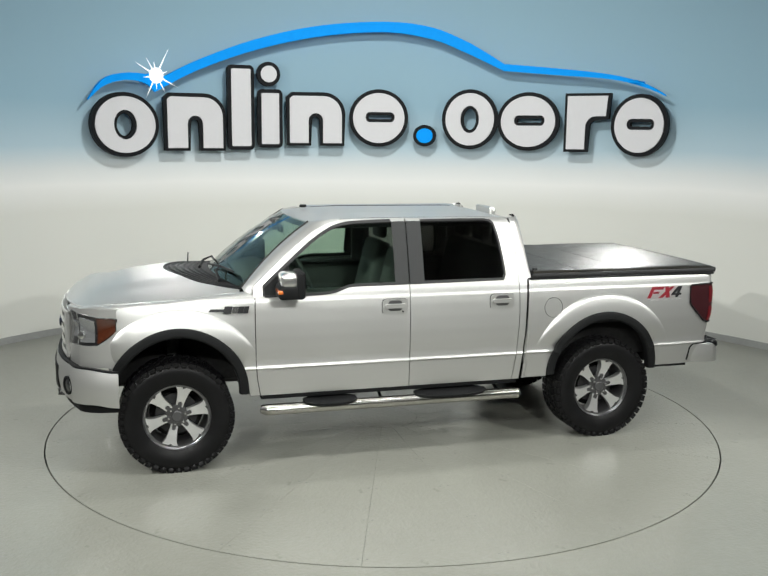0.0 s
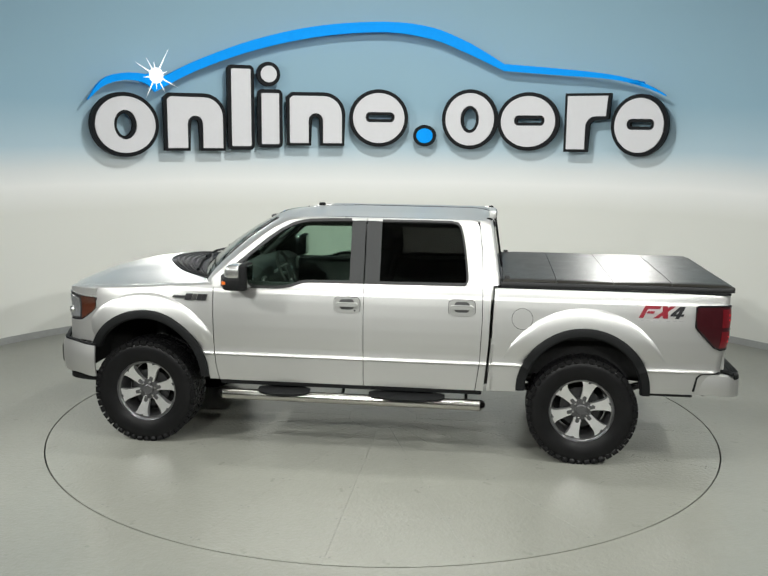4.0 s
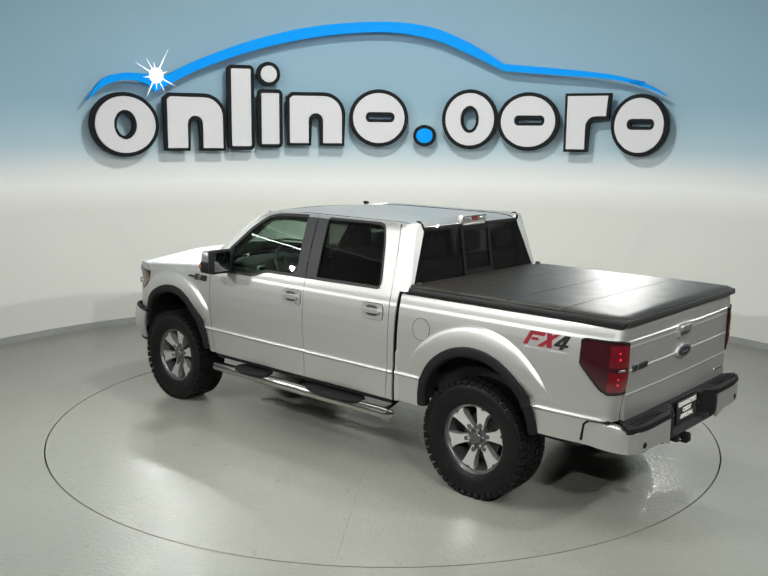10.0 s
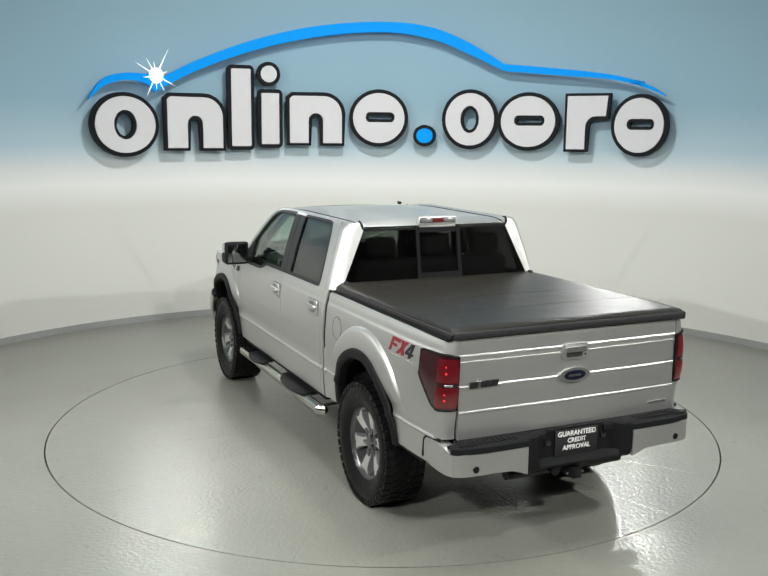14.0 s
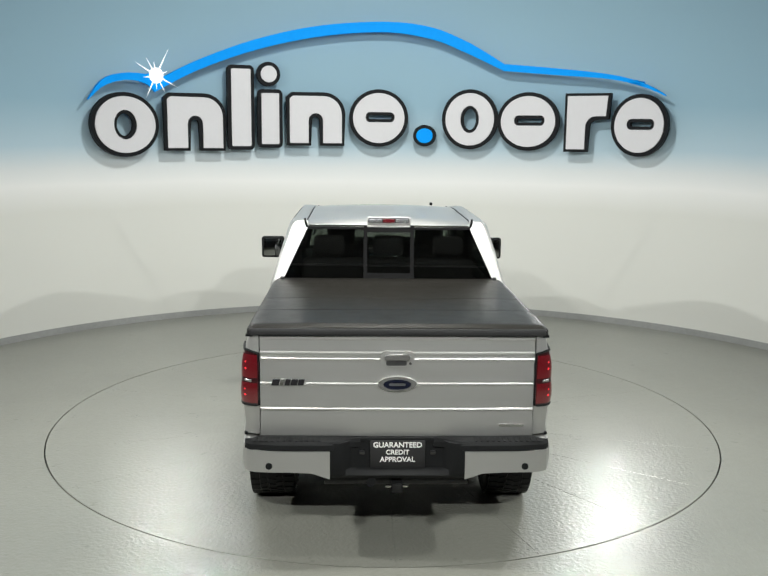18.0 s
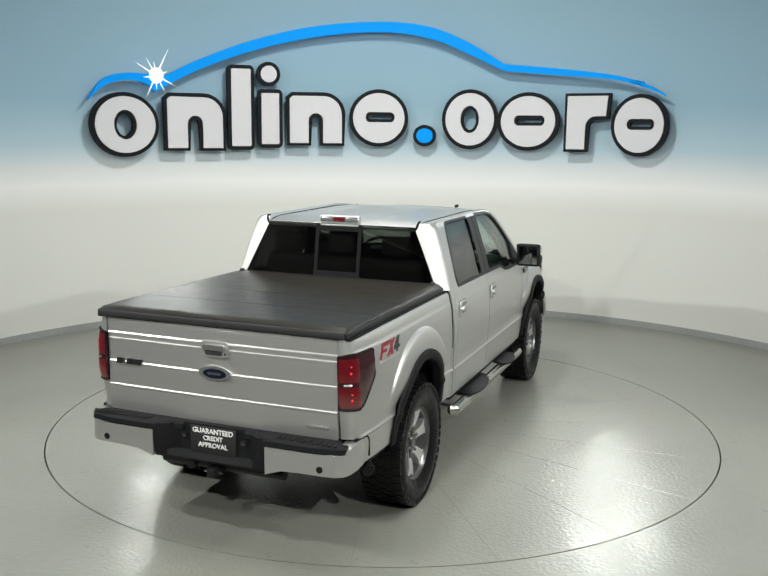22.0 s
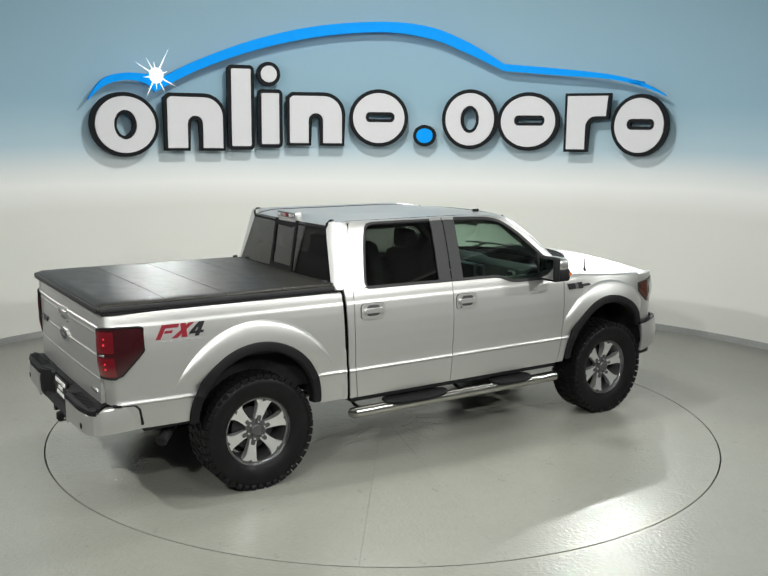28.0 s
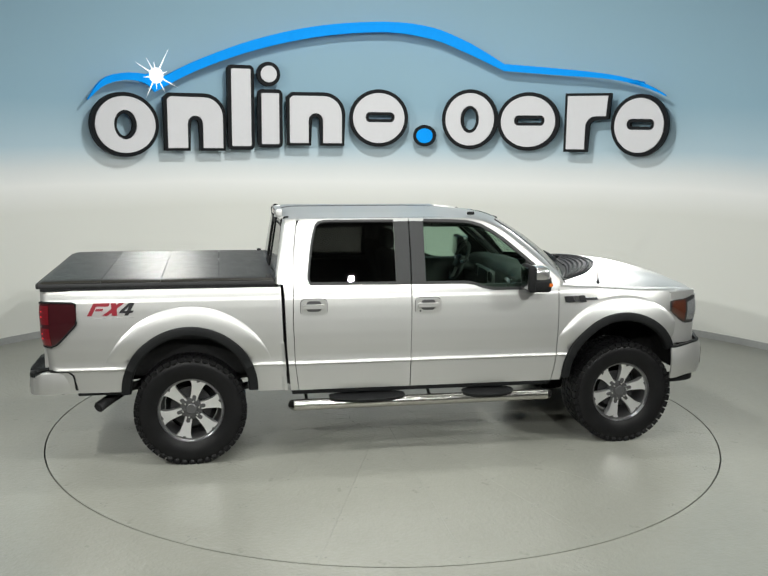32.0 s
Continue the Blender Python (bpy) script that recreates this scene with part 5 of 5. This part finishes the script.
        for z0, z1 in ((1.168, 1.312), (1.006, 1.136)):
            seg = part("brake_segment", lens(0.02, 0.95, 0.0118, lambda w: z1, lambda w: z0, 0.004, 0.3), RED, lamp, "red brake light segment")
            for k, (w, v) in enumerate(((0.46, 0.68), (0.48, 0.40))):
                r = (0.007, 0.0095)[k]
                c, n = Vector(corner(w, lerp(z0, z1, v), 0.0125)), Vector(corner(w, lerp(z0, z1, v), 1.0125))
                bm = lathe([(r, -0.002), (r * 0.8, 0.003), (r * 0.2, 0.004)], 10, axis="x")
                bmesh.ops.transform(bm, matrix=Matrix.Translation(c) @ (n - c).to_track_quat("X", "Z").to_matrix().to_4x4(), verts=bm.verts)
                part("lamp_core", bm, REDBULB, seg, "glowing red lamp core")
        part("reverse_lens", lens(0.45, 0.75, 0.0125, lambda w: 1.158, lambda w: 1.145, 0.004, 0.2), CHROME, lamp, "clear reversing lens")
        # dark rim round the lens
        rim = [(w, top(w)) for w in np.linspace(0.98, -0.98, 18)] + [(w, bot(w)) for w in np.linspace(-0.99, 0.98, 22)]
        pts = []
        for w, z in rim:
            x = lerp(tail_x(1.2) + 0.057, -2.586, -w)
            pts.append((x, s * (side_y(x, z) + 0.006), z) if w < 0 else corner(w, z, 0.006))
        part("lens_rim", tube(pts + pts[:1], 0.008, 8), PLASTIC, lamp, "dark rim of the lens")
    # bumper: black step bar with silver corners
    bp = empty("rear_bumper", truck)
    for s in (1, -1):
        P = []
        for a in np.linspace(0.225, 0.928, 34):
            y = s * a
            xo = -2.985 + 0.025 * smooth(0.70, 0.90, a) + 0.035 * smooth(0.88, 0.928, a) ** 2 + 0.07 * smooth(0.42, 0.24, a)
            zt = 0.800
            xf = 0.085 * smooth(0.83, 0.90, a)
            P.append([(-2.80 - xf, y, zt - 0.012), (-2.85 - 0.7 * xf, y, zt), (xo + 0.02, y, zt - 0.004), (xo, y, zt - 0.02), (xo - 0.004, y, zt - 0.05), (xo + 0.012, y, zt - 0.06)])
        part("step_top", solid(P, 0.02), PLASTIC, bp, "black ribbed bumper step")
    part("step_bridge", box(-2.905, -2.82, -0.228, 0.228, 0.772, 0.800, 0.006), PLASTIC, bp)
    for s in (1, -1):
        bm = bmesh.new()
        for k in range(12):
            box(-2.96, -2.89, s * (0.47 + 0.035 * k), s * (0.487 + 0.035 * k), 0.797, 0.8015, 0.0, bm)
        part("step_ribs", bm, PLASTIC, bp)
        pts = [(-2.60, 0.925), (-2.70, 0.943), (-2.80, 0.947), (-2.88, 0.940), (-2.935, 0.918), (-2.968, 0.87), (-2.980, 0.80), (-2.986, 0.70), (-2.990, 0.58), (-2.990, 0.41)]
        k = np.array(pts)
        d = np.r_[0, np.cumsum(np.hypot(*np.diff(k, axis=0).T))]
        P = []
        for q in np.linspace(0, d[-1], 44):
            x, y = np.interp(q, d, k[:, 0]), np.interp(q, d, k[:, 1])
            zt = float(np.interp(q, [0, 0.06, 0.12, 0.45, 0.92], [0.74, 0.80, 0.812, 0.748, 0.738])) if q < 0.45 else 0.742
            zt = float(np.interp(x, [-2.93, -2.88, -2.70, -2.64, -2.60], [0.740, 0.770, 0.778, 0.765, 0.66])) if y > 0.90 else 0.742
            zb = float(np.interp(q, [0.0, 0.3, 0.62, 0.75, 0.88, d[-1]], [0.612, 0.606, 0.610, 0.605, 0.560, 0.552]))
            P.append([(x, s * (y + 0.008 * math.sin(math.pi * j / 8) * (1 if x > -2.9 else 0)), lerp(zb, zt, j / 8)) for j in range(9)])
            for g, dz in ((0.05, 0.008), (0.16, 0.010), (0.40, 0.004)):
                P[-1].append((lerp(x, -2.78, g), s * lerp(y, 0.74, g), zt + dz)) if y > 0.86 else P[-1].append((x + 0.02 * g, s * y, zt + 0.001 * g))
        corner = part("bumper_corner", solid(P, 0.02 * s), PAINT, bp, "silver painted bumper corner")
        bm = lathe([(0.021, 0.0), (0.021, 0.004), (0.015, 0.005)], 20, axis="x")
        bmesh.ops.transform(bm, matrix=Matrix.Translation((-2.981, s * 0.778, 0.648)) @ Matrix.Rotation(math.pi, 4, "Z"), verts=bm.verts)
        part("sensor", bm, PLASTIC, corner, "dark parking sensor")
        part("joint_trim", tube([(-2.605, s * 0.94, 0.64), (-2.625, s * 0.945, 0.755), (-2.66, s * 0.945, 0.788), (-2.80, s * 0.935, 0.797)], 0.011, 8), PLASTIC, bp)
    P = []
    for y in np.linspace(-0.42, 0.42, 25):
        a = abs(y)
        f = smooth(0.26, 0.34, a)
        P.append([(lerp(-2.90, -2.975, f), y, 0.79), (lerp(-2.905, -2.985, f), y, 0.70), (lerp(-2.915, -2.982, f), y, 0.62), (lerp(-2.97, -2.972, f), y, 0.585), (-2.94, y, 0.555), (-2.86, y, 0.55)])
    part("bumper_centre", solid(P, 0.02), PLASTIC, bp, "black bumper centre with plate recess")
    for y in (-0.22, 0.215):
        part("plate_lamp", box(-2.925, -2.90, y - 0.018, y + 0.018, 0.70, 0.73, 0.005), DIM, bp)
    hitch = empty("tow_hitch", truck)
    part("cross_tube", tube([(-2.80, -0.45, 0.50), (-2.80, 0.45, 0.50)], 0.035, 12), IRON, hitch)
    bm = box(-2.955, -2.60, -0.035, 0.035, 0.462, 0.532, 0.008)
    part("receiver", bm, PLASTIC, hitch)
    part("receiver_mouth", box(-2.962, -2.952, -0.026, 0.026, 0.471, 0.523, 0.004), SHELL, hitch)
    part("pin", tube([(-2.92, -0.07, 0.497), (-2.92, 0.07, 0.497)], 0.009, 8), STEEL, hitch)
    sock = part("socket", lathe([(0.03, -2.94), (0.03, -2.90), (0.02, -2.86)], 18, axis="x"), PLASTIC, hitch)
    sock.location = (0, 0.16, 0.53)
    # dealer plate with its three words
    pl = empty("dealer_plate", truck)
    part("plate_board", box(-2.925, -2.917, -0.170, 0.165, 0.615, 0.790, 0.003), RUBBER, pl, "black plate with white words")
    for word, z, size in (("GUARANTEED", 0.762, 0.046), ("CREDIT", 0.716, 0.042), ("APPROVAL", 0.670, 0.044)):
        cu = bpy.data.curves.new("words", "FONT")
        cu.body, cu.size, cu.align_x, cu.align_y, cu.extrude, cu.offset = word, size, "CENTER", "CENTER", 0.0015, 0.0009
        tmp = new("words_tmp", cu)
        bpy.context.view_layer.update()
        me = bpy.data.meshes.new_from_object(tmp.evaluated_get(bpy.context.evaluated_depsgraph_get()))
        bpy.data.objects.remove(tmp)
        me.materials.clear()
        me.materials.append(PLATEWHITE)
        o = new("plate_word", me)
        o.parent = pl
        o.matrix_basis = Matrix.Translation((-2.927, -0.002, z)) @ Matrix(((0, 0, -1, 0), (-1, 0, 0, 0), (0, 1, 0, 0), (0, 0, 0, 1)))
        tagged(o, "white block letters")


def build_bed(truck):
    cov = empty("bed_cover", truck)
    xs = [-1.075, -1.50, -1.95, -2.40, -2.872]
    for i in range(4):
        a, b = xs[i] - 0.002, xs[i + 1] + 0.002
        tilt = (0.003, -0.004, 0.005, -0.004)[i]
        P = []
        for x in np.linspace(a, b, 13):
            u = (x - a) / (b - a)
            row = []
            for y in np.r_[-0.905, -0.896, np.linspace(-0.88, 0.88, 25), 0.896, 0.905]:
                q = abs(y) / 0.905
                z = 1.494 + 0.006 * (1 - q ** 4) - 0.016 * max(0, (q - 0.975) / 0.025) ** 2 + 0.0015 * math.sin(math.pi * u) + tilt * (u - 0.5)
                if i == 3:
                    z -= 0.016 * max(0, (u - 0.93) / 0.07) ** 2
                row.append((x, y, z))
            P.append(row)
        part("cover_panel", solid(P, 0.018), COVER, cov, "black textured vinyl cover panel")
    for s in (1, -1):
        part("side_rail", box(-2.86, -1.06, s * 0.872, s * 0.915, 1.437, 1.475, 0.008), RUBBER, cov)
        part("bed_cap", box(-2.85, -1.035, s * 0.82, s * 0.925, 1.420, 1.437, 0.006), PLASTIC, cov)
        part("clamp", box(-1.13, -1.09, s * 0.83, s * 0.86, 1.48, 1.515, 0.006), RUBBER, cov)
    part("end_rail", box(-2.885, -2.85, -0.895, 0.895, 1.434, 1.478, 0.008), RUBBER, cov)
    part("front_rail", box(-1.075, -1.04, -0.87, 0.87, 1.45, 1.495, 0.008), RUBBER, cov)
    part("bed_box", box(-2.83, -1.03, -0.80, 0.80, 0.70, 1.40), SHELL, truck)


def build_inside(truck):
    """Dark tub, seats, dash and wheel seen through the glass."""
    bm = bmesh.new()
    box(-0.95, 1.36, -0.86, 0.86, 0.60, 0.66, 0.0, bm)
    for s in (1, -1):
        box(-0.93, 1.30, s * 0.86, s * 0.93, 0.60, 1.36, 0.0, bm)
    box(-0.99, -0.95, -0.84, 0.84, 0.60, 1.45, 0.0, bm)
    part("firewall", box(1.285, 1.36, -0.90, 0.90, 0.56, 1.30), SHELL, truck)
    part("engine_bay", box(1.37, 2.5, -0.50, 0.50, 0.75, 1.20, 0.02), SHELL, truck)
    part("inner_shell", bm, TRIM, truck, "dark inner structure of the cab")
    for s in (1, -1):
        P = [[(x, s * y, z) for y, z in ((0.885, 1.30), (0.875, 1.405), (0.80, 1.40))] for x in np.linspace(-0.84, 1.20, 8)]
        part("door_card", solid(P, 0.02 * s), TRIM, truck)
        part("inner_pillar", box(-0.05, 0.13, s * 0.76, s * 0.80, 1.40, 1.90, 0.01), TRIM, truck)

    def seat(x, y, w):
        st = empty("seat", truck)
        part("cushion", box(x - 0.28, x + 0.27, y - w / 2, y + w / 2, 0.93, 1.10, 0.05, None, 3), SEAT, st, "charcoal cloth seat cushion")
        bm = box(-0.07, 0.07, -w / 2, w / 2, 0.0, 0.62, 0.05, None, 3)
        bmesh.ops.transform(bm, matrix=Matrix.Translation((x - 0.26, y, 1.04)) @ Matrix.Rotation(radians(-14), 4, "Y"), verts=bm.verts)
        part("backrest", bm, SEAT, st, "charcoal cloth backrest")
        n = 1 if w < 0.7 else 3
        for k in range(n):
            yy = y if n == 1 else y + (k - 1) * 0.48
            part("headrest", box(x - 0.47, x - 0.37, yy - 0.125, yy + 0.125, 1.665, 1.83, 0.04, None, 3), SEAT, st)
    seat(0.36, 0.40, 0.52)
    seat(0.36, -0.40, 0.52)
    seat(-0.52, 0.0, 1.40)
    part("console", box(0.0, 0.85, -0.11, 0.11, 0.80, 1.13, 0.03), TRIM, truck)
    P = []
    for y in np.linspace(-0.80, 0.80, 21):
        P.append([(x, y, z + (0.03 if 0.2 < y < 0.6 else 0)) for x, z in ((1.02, 0.95), (0.99, 1.14), (0.975, 1.33), (1.005, 1.425), (1.10, 1.462), (1.36, 1.418))])
    dash = part("dashboard", solid(P, 0.03), TRIM, truck, "grey dashboard with silver trim")
    part("centre_stack", box(0.945, 0.985, -0.17, 0.17, 1.06, 1.42, 0.02), SILVERTRIM, dash)
    part("stack_screen", box(0.938, 0.946, -0.135, 0.135, 1.08, 1.40, 0.010), RUBBER, dash)
    for y in (-0.66, 0.66, 0.23, -0.23):
        vent = part("air_vent", box(0.945, 0.980, y - 0.05, y + 0.05, 1.30, 1.42, 0.02, None, 3), SILVERTRIM, dash)
        part("vent_core", box(0.940, 0.946, y - 0.036, y + 0.036, 1.316, 1.404, 0.014), RUBBER, vent)
    for s in (1, -1):
        part("pillar_trim", tube([(1.33, s * 0.80, 1.42), (1.06, s * 0.745, 1.66), (0.80, s * 0.66, 1.875), (0.55, s * 0.64, 1.90)], 0.032, 10), TRIM, truck)
        part("roof_side_trim", tube([(0.62, s * 0.70, 1.90), (-0.2, s * 0.70, 1.91), (-0.90, s * 0.70, 1.90)], 0.03, 8), TRIM, truck)
        part("grab_handle", tube([(1.16, s * 0.735, 1.60), (1.13, s * 0.70, 1.615), (0.98, s * 0.67, 1.735), (0.955, s * 0.70, 1.76)], 0.012, 8), SILVERTRIM, truck)
        part("seat_belt", box(0.02, 0.026, s * 0.725, s * 0.765, 1.15, 1.80, 0.002), TRIM, truck)
    sw = empty("steering_wheel", truck)
    sw.matrix_basis = Matrix.Translation((0.82, 0.40, 1.425)) @ Matrix.Rotation(radians(24), 4, "Y")
    bm = bmesh.new()
    ring = [(0, 0.19 * math.cos(a), 0.19 * math.sin(a)) for a in np.linspace(0, 2 * math.pi, 37)]
    tube(ring, 0.016, 10, bm)
    part("wheel_rim", bm, TRIM, sw)
    part("wheel_boss", box(-0.03, 0.03, -0.08, 0.08, -0.07, 0.06, 0.02), TRIM, sw)
    for a, b in (((0.07, 0.0), (0.185, 0.02)), ((-0.07, 0.0), (-0.185, 0.02)), ((0.0, -0.05), (0.0, -0.185))):
        part("wheel_spoke", tube([(0, a[0], a[1]), (0, b[0], b[1])], 0.017, 8), SILVERTRIM, sw)
    part("column", tube([(0.85, 0.40, 1.40), (1.02, 0.40, 1.32)], 0.045, 10), TRIM, truck)
    P = [[(x, y, roof_z(x, y) - 0.035) for y in np.linspace(-0.64, 0.64, 9)] for x in np.linspace(-0.94, 0.84, 12)]
    part("headliner", solid(P, 0.008), material("headliner_cloth", (0.30, 0.30, 0.29), 0.9, grain=0.1, grain_scale=120), truck, "pale grey headliner")


def build_under(truck):
    ch = empty("chassis", truck)
    for s in (1, -1):
        part("frame_rail", tube([(2.45, s * 0.42, 0.62), (1.3, s * 0.42, 0.60), (0.8, s * 0.46, 0.55), (-0.9, s * 0.46, 0.55), (-1.3, s * 0.46, 0.70), (-2.2, s * 0.46, 0.72), (-2.75, s * 0.46, 0.62)], 0.05, 8), IRON, ch)
        part("leaf_spring", tube([(-1.05, s * 0.56, 0.55), (-1.4, s * 0.56, 0.50), (-1.74, s * 0.56, 0.48), (-2.1, s * 0.56, 0.52), (-2.45, s * 0.56, 0.64)], 0.032, 8), IRON, ch)
        part("shock", tube([(-1.62, s * 0.52, 0.40), (-1.50, s * 0.50, 0.85)], 0.03, 10), STEEL, ch)
        part("strut", tube([(1.93, s * 0.60, 0.45), (1.93, s * 0.52, 1.0)], 0.055, 12), IRON, ch)
        part("control_arm", tube([(1.93, s * 0.72, 0.36), (1.70, s * 0.38, 0.44)], 0.03, 8), IRON, ch)
    part("rear_axle", tube([(AXR, -0.75, HUB), (AXR, 0.75, HUB)], 0.05, 12), IRON, ch)
    dif = part("differential", lathe([(0.05, -0.15), (0.14, -0.08), (0.15, 0.04), (0.10, 0.12), (0.04, 0.15)], 20, axis="x"), IRON, ch)
    dif.location = (AXR, 0.0, HUB)
    part("front_axle", tube([(AXF, -0.72, HUB), (AXF, -0.3, 0.46), (AXF, 0.3, 0.46), (AXF, 0.72, HUB)], 0.035, 10), IRON, ch)
    part("drive_shaft", tube([(AXR + 0.15, 0.0, 0.46), (0.6, 0.0, 0.58)], 0.045, 12), IRON, ch)
    part("transmission", box(0.5, 1.4, -0.2, 0.2, 0.46, 0.72, 0.05), IRON, ch)
    part("skid_plate", box(1.5, 2.3, -0.35, 0.35, 0.50, 0.53, 0.01), IRON, ch)
    part("fuel_tank", box(-0.9, 0.3, 0.10, 0.40, 0.44, 0.66, 0.04), SHELL, ch)
    spare = part("spare_tyre", lathe([(0.16, -0.1), (0.34, -0.1), (0.37, -0.05), (0.37, 0.05), (0.34, 0.1), (0.16, 0.1)], 36, axis="z", closed=True), TYRE, ch)
    spare.location = (-2.35, 0.0, 0.64)
    ex = empty("exhaust", truck)
    part("muffler", tube([(-0.9, -0.30, 0.52), (-0.2, -0.30, 0.52)], 0.10, 16, squash=0.7), STEEL, ex)
    part("pipe", tube([(0.6, -0.25, 0.52), (-0.9, -0.30, 0.52), (-1.45, -0.36, 0.60), (-1.74, -0.38, 0.66), (-2.05, -0.52, 0.60), (-2.30, -0.70, 0.55)], 0.034, 12), IRON, ex)
    part("tail_pipe", tube([(-2.28, -0.68, 0.555), (-2.37, -0.79, 0.52), (-2.46, -0.885, 0.475)], 0.043, 16), IRON, ex, "dark angled tail pipe")
    part("pipe_mouth", tube([(-2.4615, -0.887, 0.4743), (-2.466, -0.892, 0.472)], 0.036, 16), SHELL, ex)


def build_truck():
    truck = empty("pickup_truck")
    for s in (1, -1):
        fd, rd = build_side(truck, s)
        mirror_wing(s, fd)
    build_cab(truck)
    build_front(truck)
    build_rear(truck)
    build_bed(truck)
    build_inside(truck)
    build_under(truck)
    for x in (AXF, AXR):
        for s in (1, -1):
            build_wheel(truck, x, s)
    return tagged(truck, "silver crew-cab pickup truck with black bed cover on turntable", "pickup truck")


# middle along the wall, bottom, width, height, shape
SIGN_BLOCKS = [(-3.993, 2.359, 0.870, 0.748, "ring"), (-2.974, 2.425, 0.813, 0.701, "arch"), (-2.290, 2.455, 0.288, 1.084, "bar"), (-1.857, 2.486, 0.262, 0.725, "bar"),
               (-1.876, 3.362, 0.238, 0.233, "round"), (-1.175, 2.506, 0.783, 0.678, "arch"), (-0.225, 2.515, 0.779, 0.726, "slot"), (0.470, 2.522, 0.250, 0.215, "dot"),
               (1.146, 2.494, 0.729, 0.756, "ring"), (2.017, 2.485, 0.807, 0.722, "slot"), (2.875, 2.463, 0.566, 0.737, "hook"), (3.641, 2.430, 0.708, 0.734, "slot")]
STAND_OFF = 0.16
SIGN_PINS = [(a + d * 0.36 * w, z + 0.5 * h) for a, z, w, h, kind in SIGN_BLOCKS for d in (-1,)]
SIGN_SWEEP = [([(-4.522, 3.051), (-4.319, 3.302), (-4.041, 3.403), (-3.695, 3.407), (-3.545, 3.324)], [(-4.523, 3.044), (-4.289, 3.228), (-3.976, 3.318), (-3.70, 3.285), (-3.564, 3.18)]),
              ([(-3.545, 3.324), (-2.918, 3.633), (-2.06, 3.954), (-1.125, 4.174), (-0.159, 4.251), (0.535, 4.18), (1.117, 3.957), (1.643, 3.656)],
               [(-3.564, 3.173), (-2.922, 3.494), (-2.062, 3.805), (-1.125, 4.023), (-0.157, 4.106), (0.539, 4.014), (1.048, 3.827), (1.632, 3.56)]),
              ([(1.643, 3.656), (2.345, 3.591), (3.193, 3.486), (3.684, 3.356), (3.995, 3.202)], [(1.632, 3.56), (2.349, 3.497), (3.196, 3.42), (3.687, 3.305), (4.003, 3.183)])]

build_studio()
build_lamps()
build_glare_spots()
build_tubes()
build_sign()
TABLE = build_turntable()
TRUCK = build_truck()


def motions():
    rows = [(t, pose(0, 0, 0, 0, 0, a)) for t, a in TURN]
    walk(TABLE, rows)
    walk(TRUCK, rows)


motions()
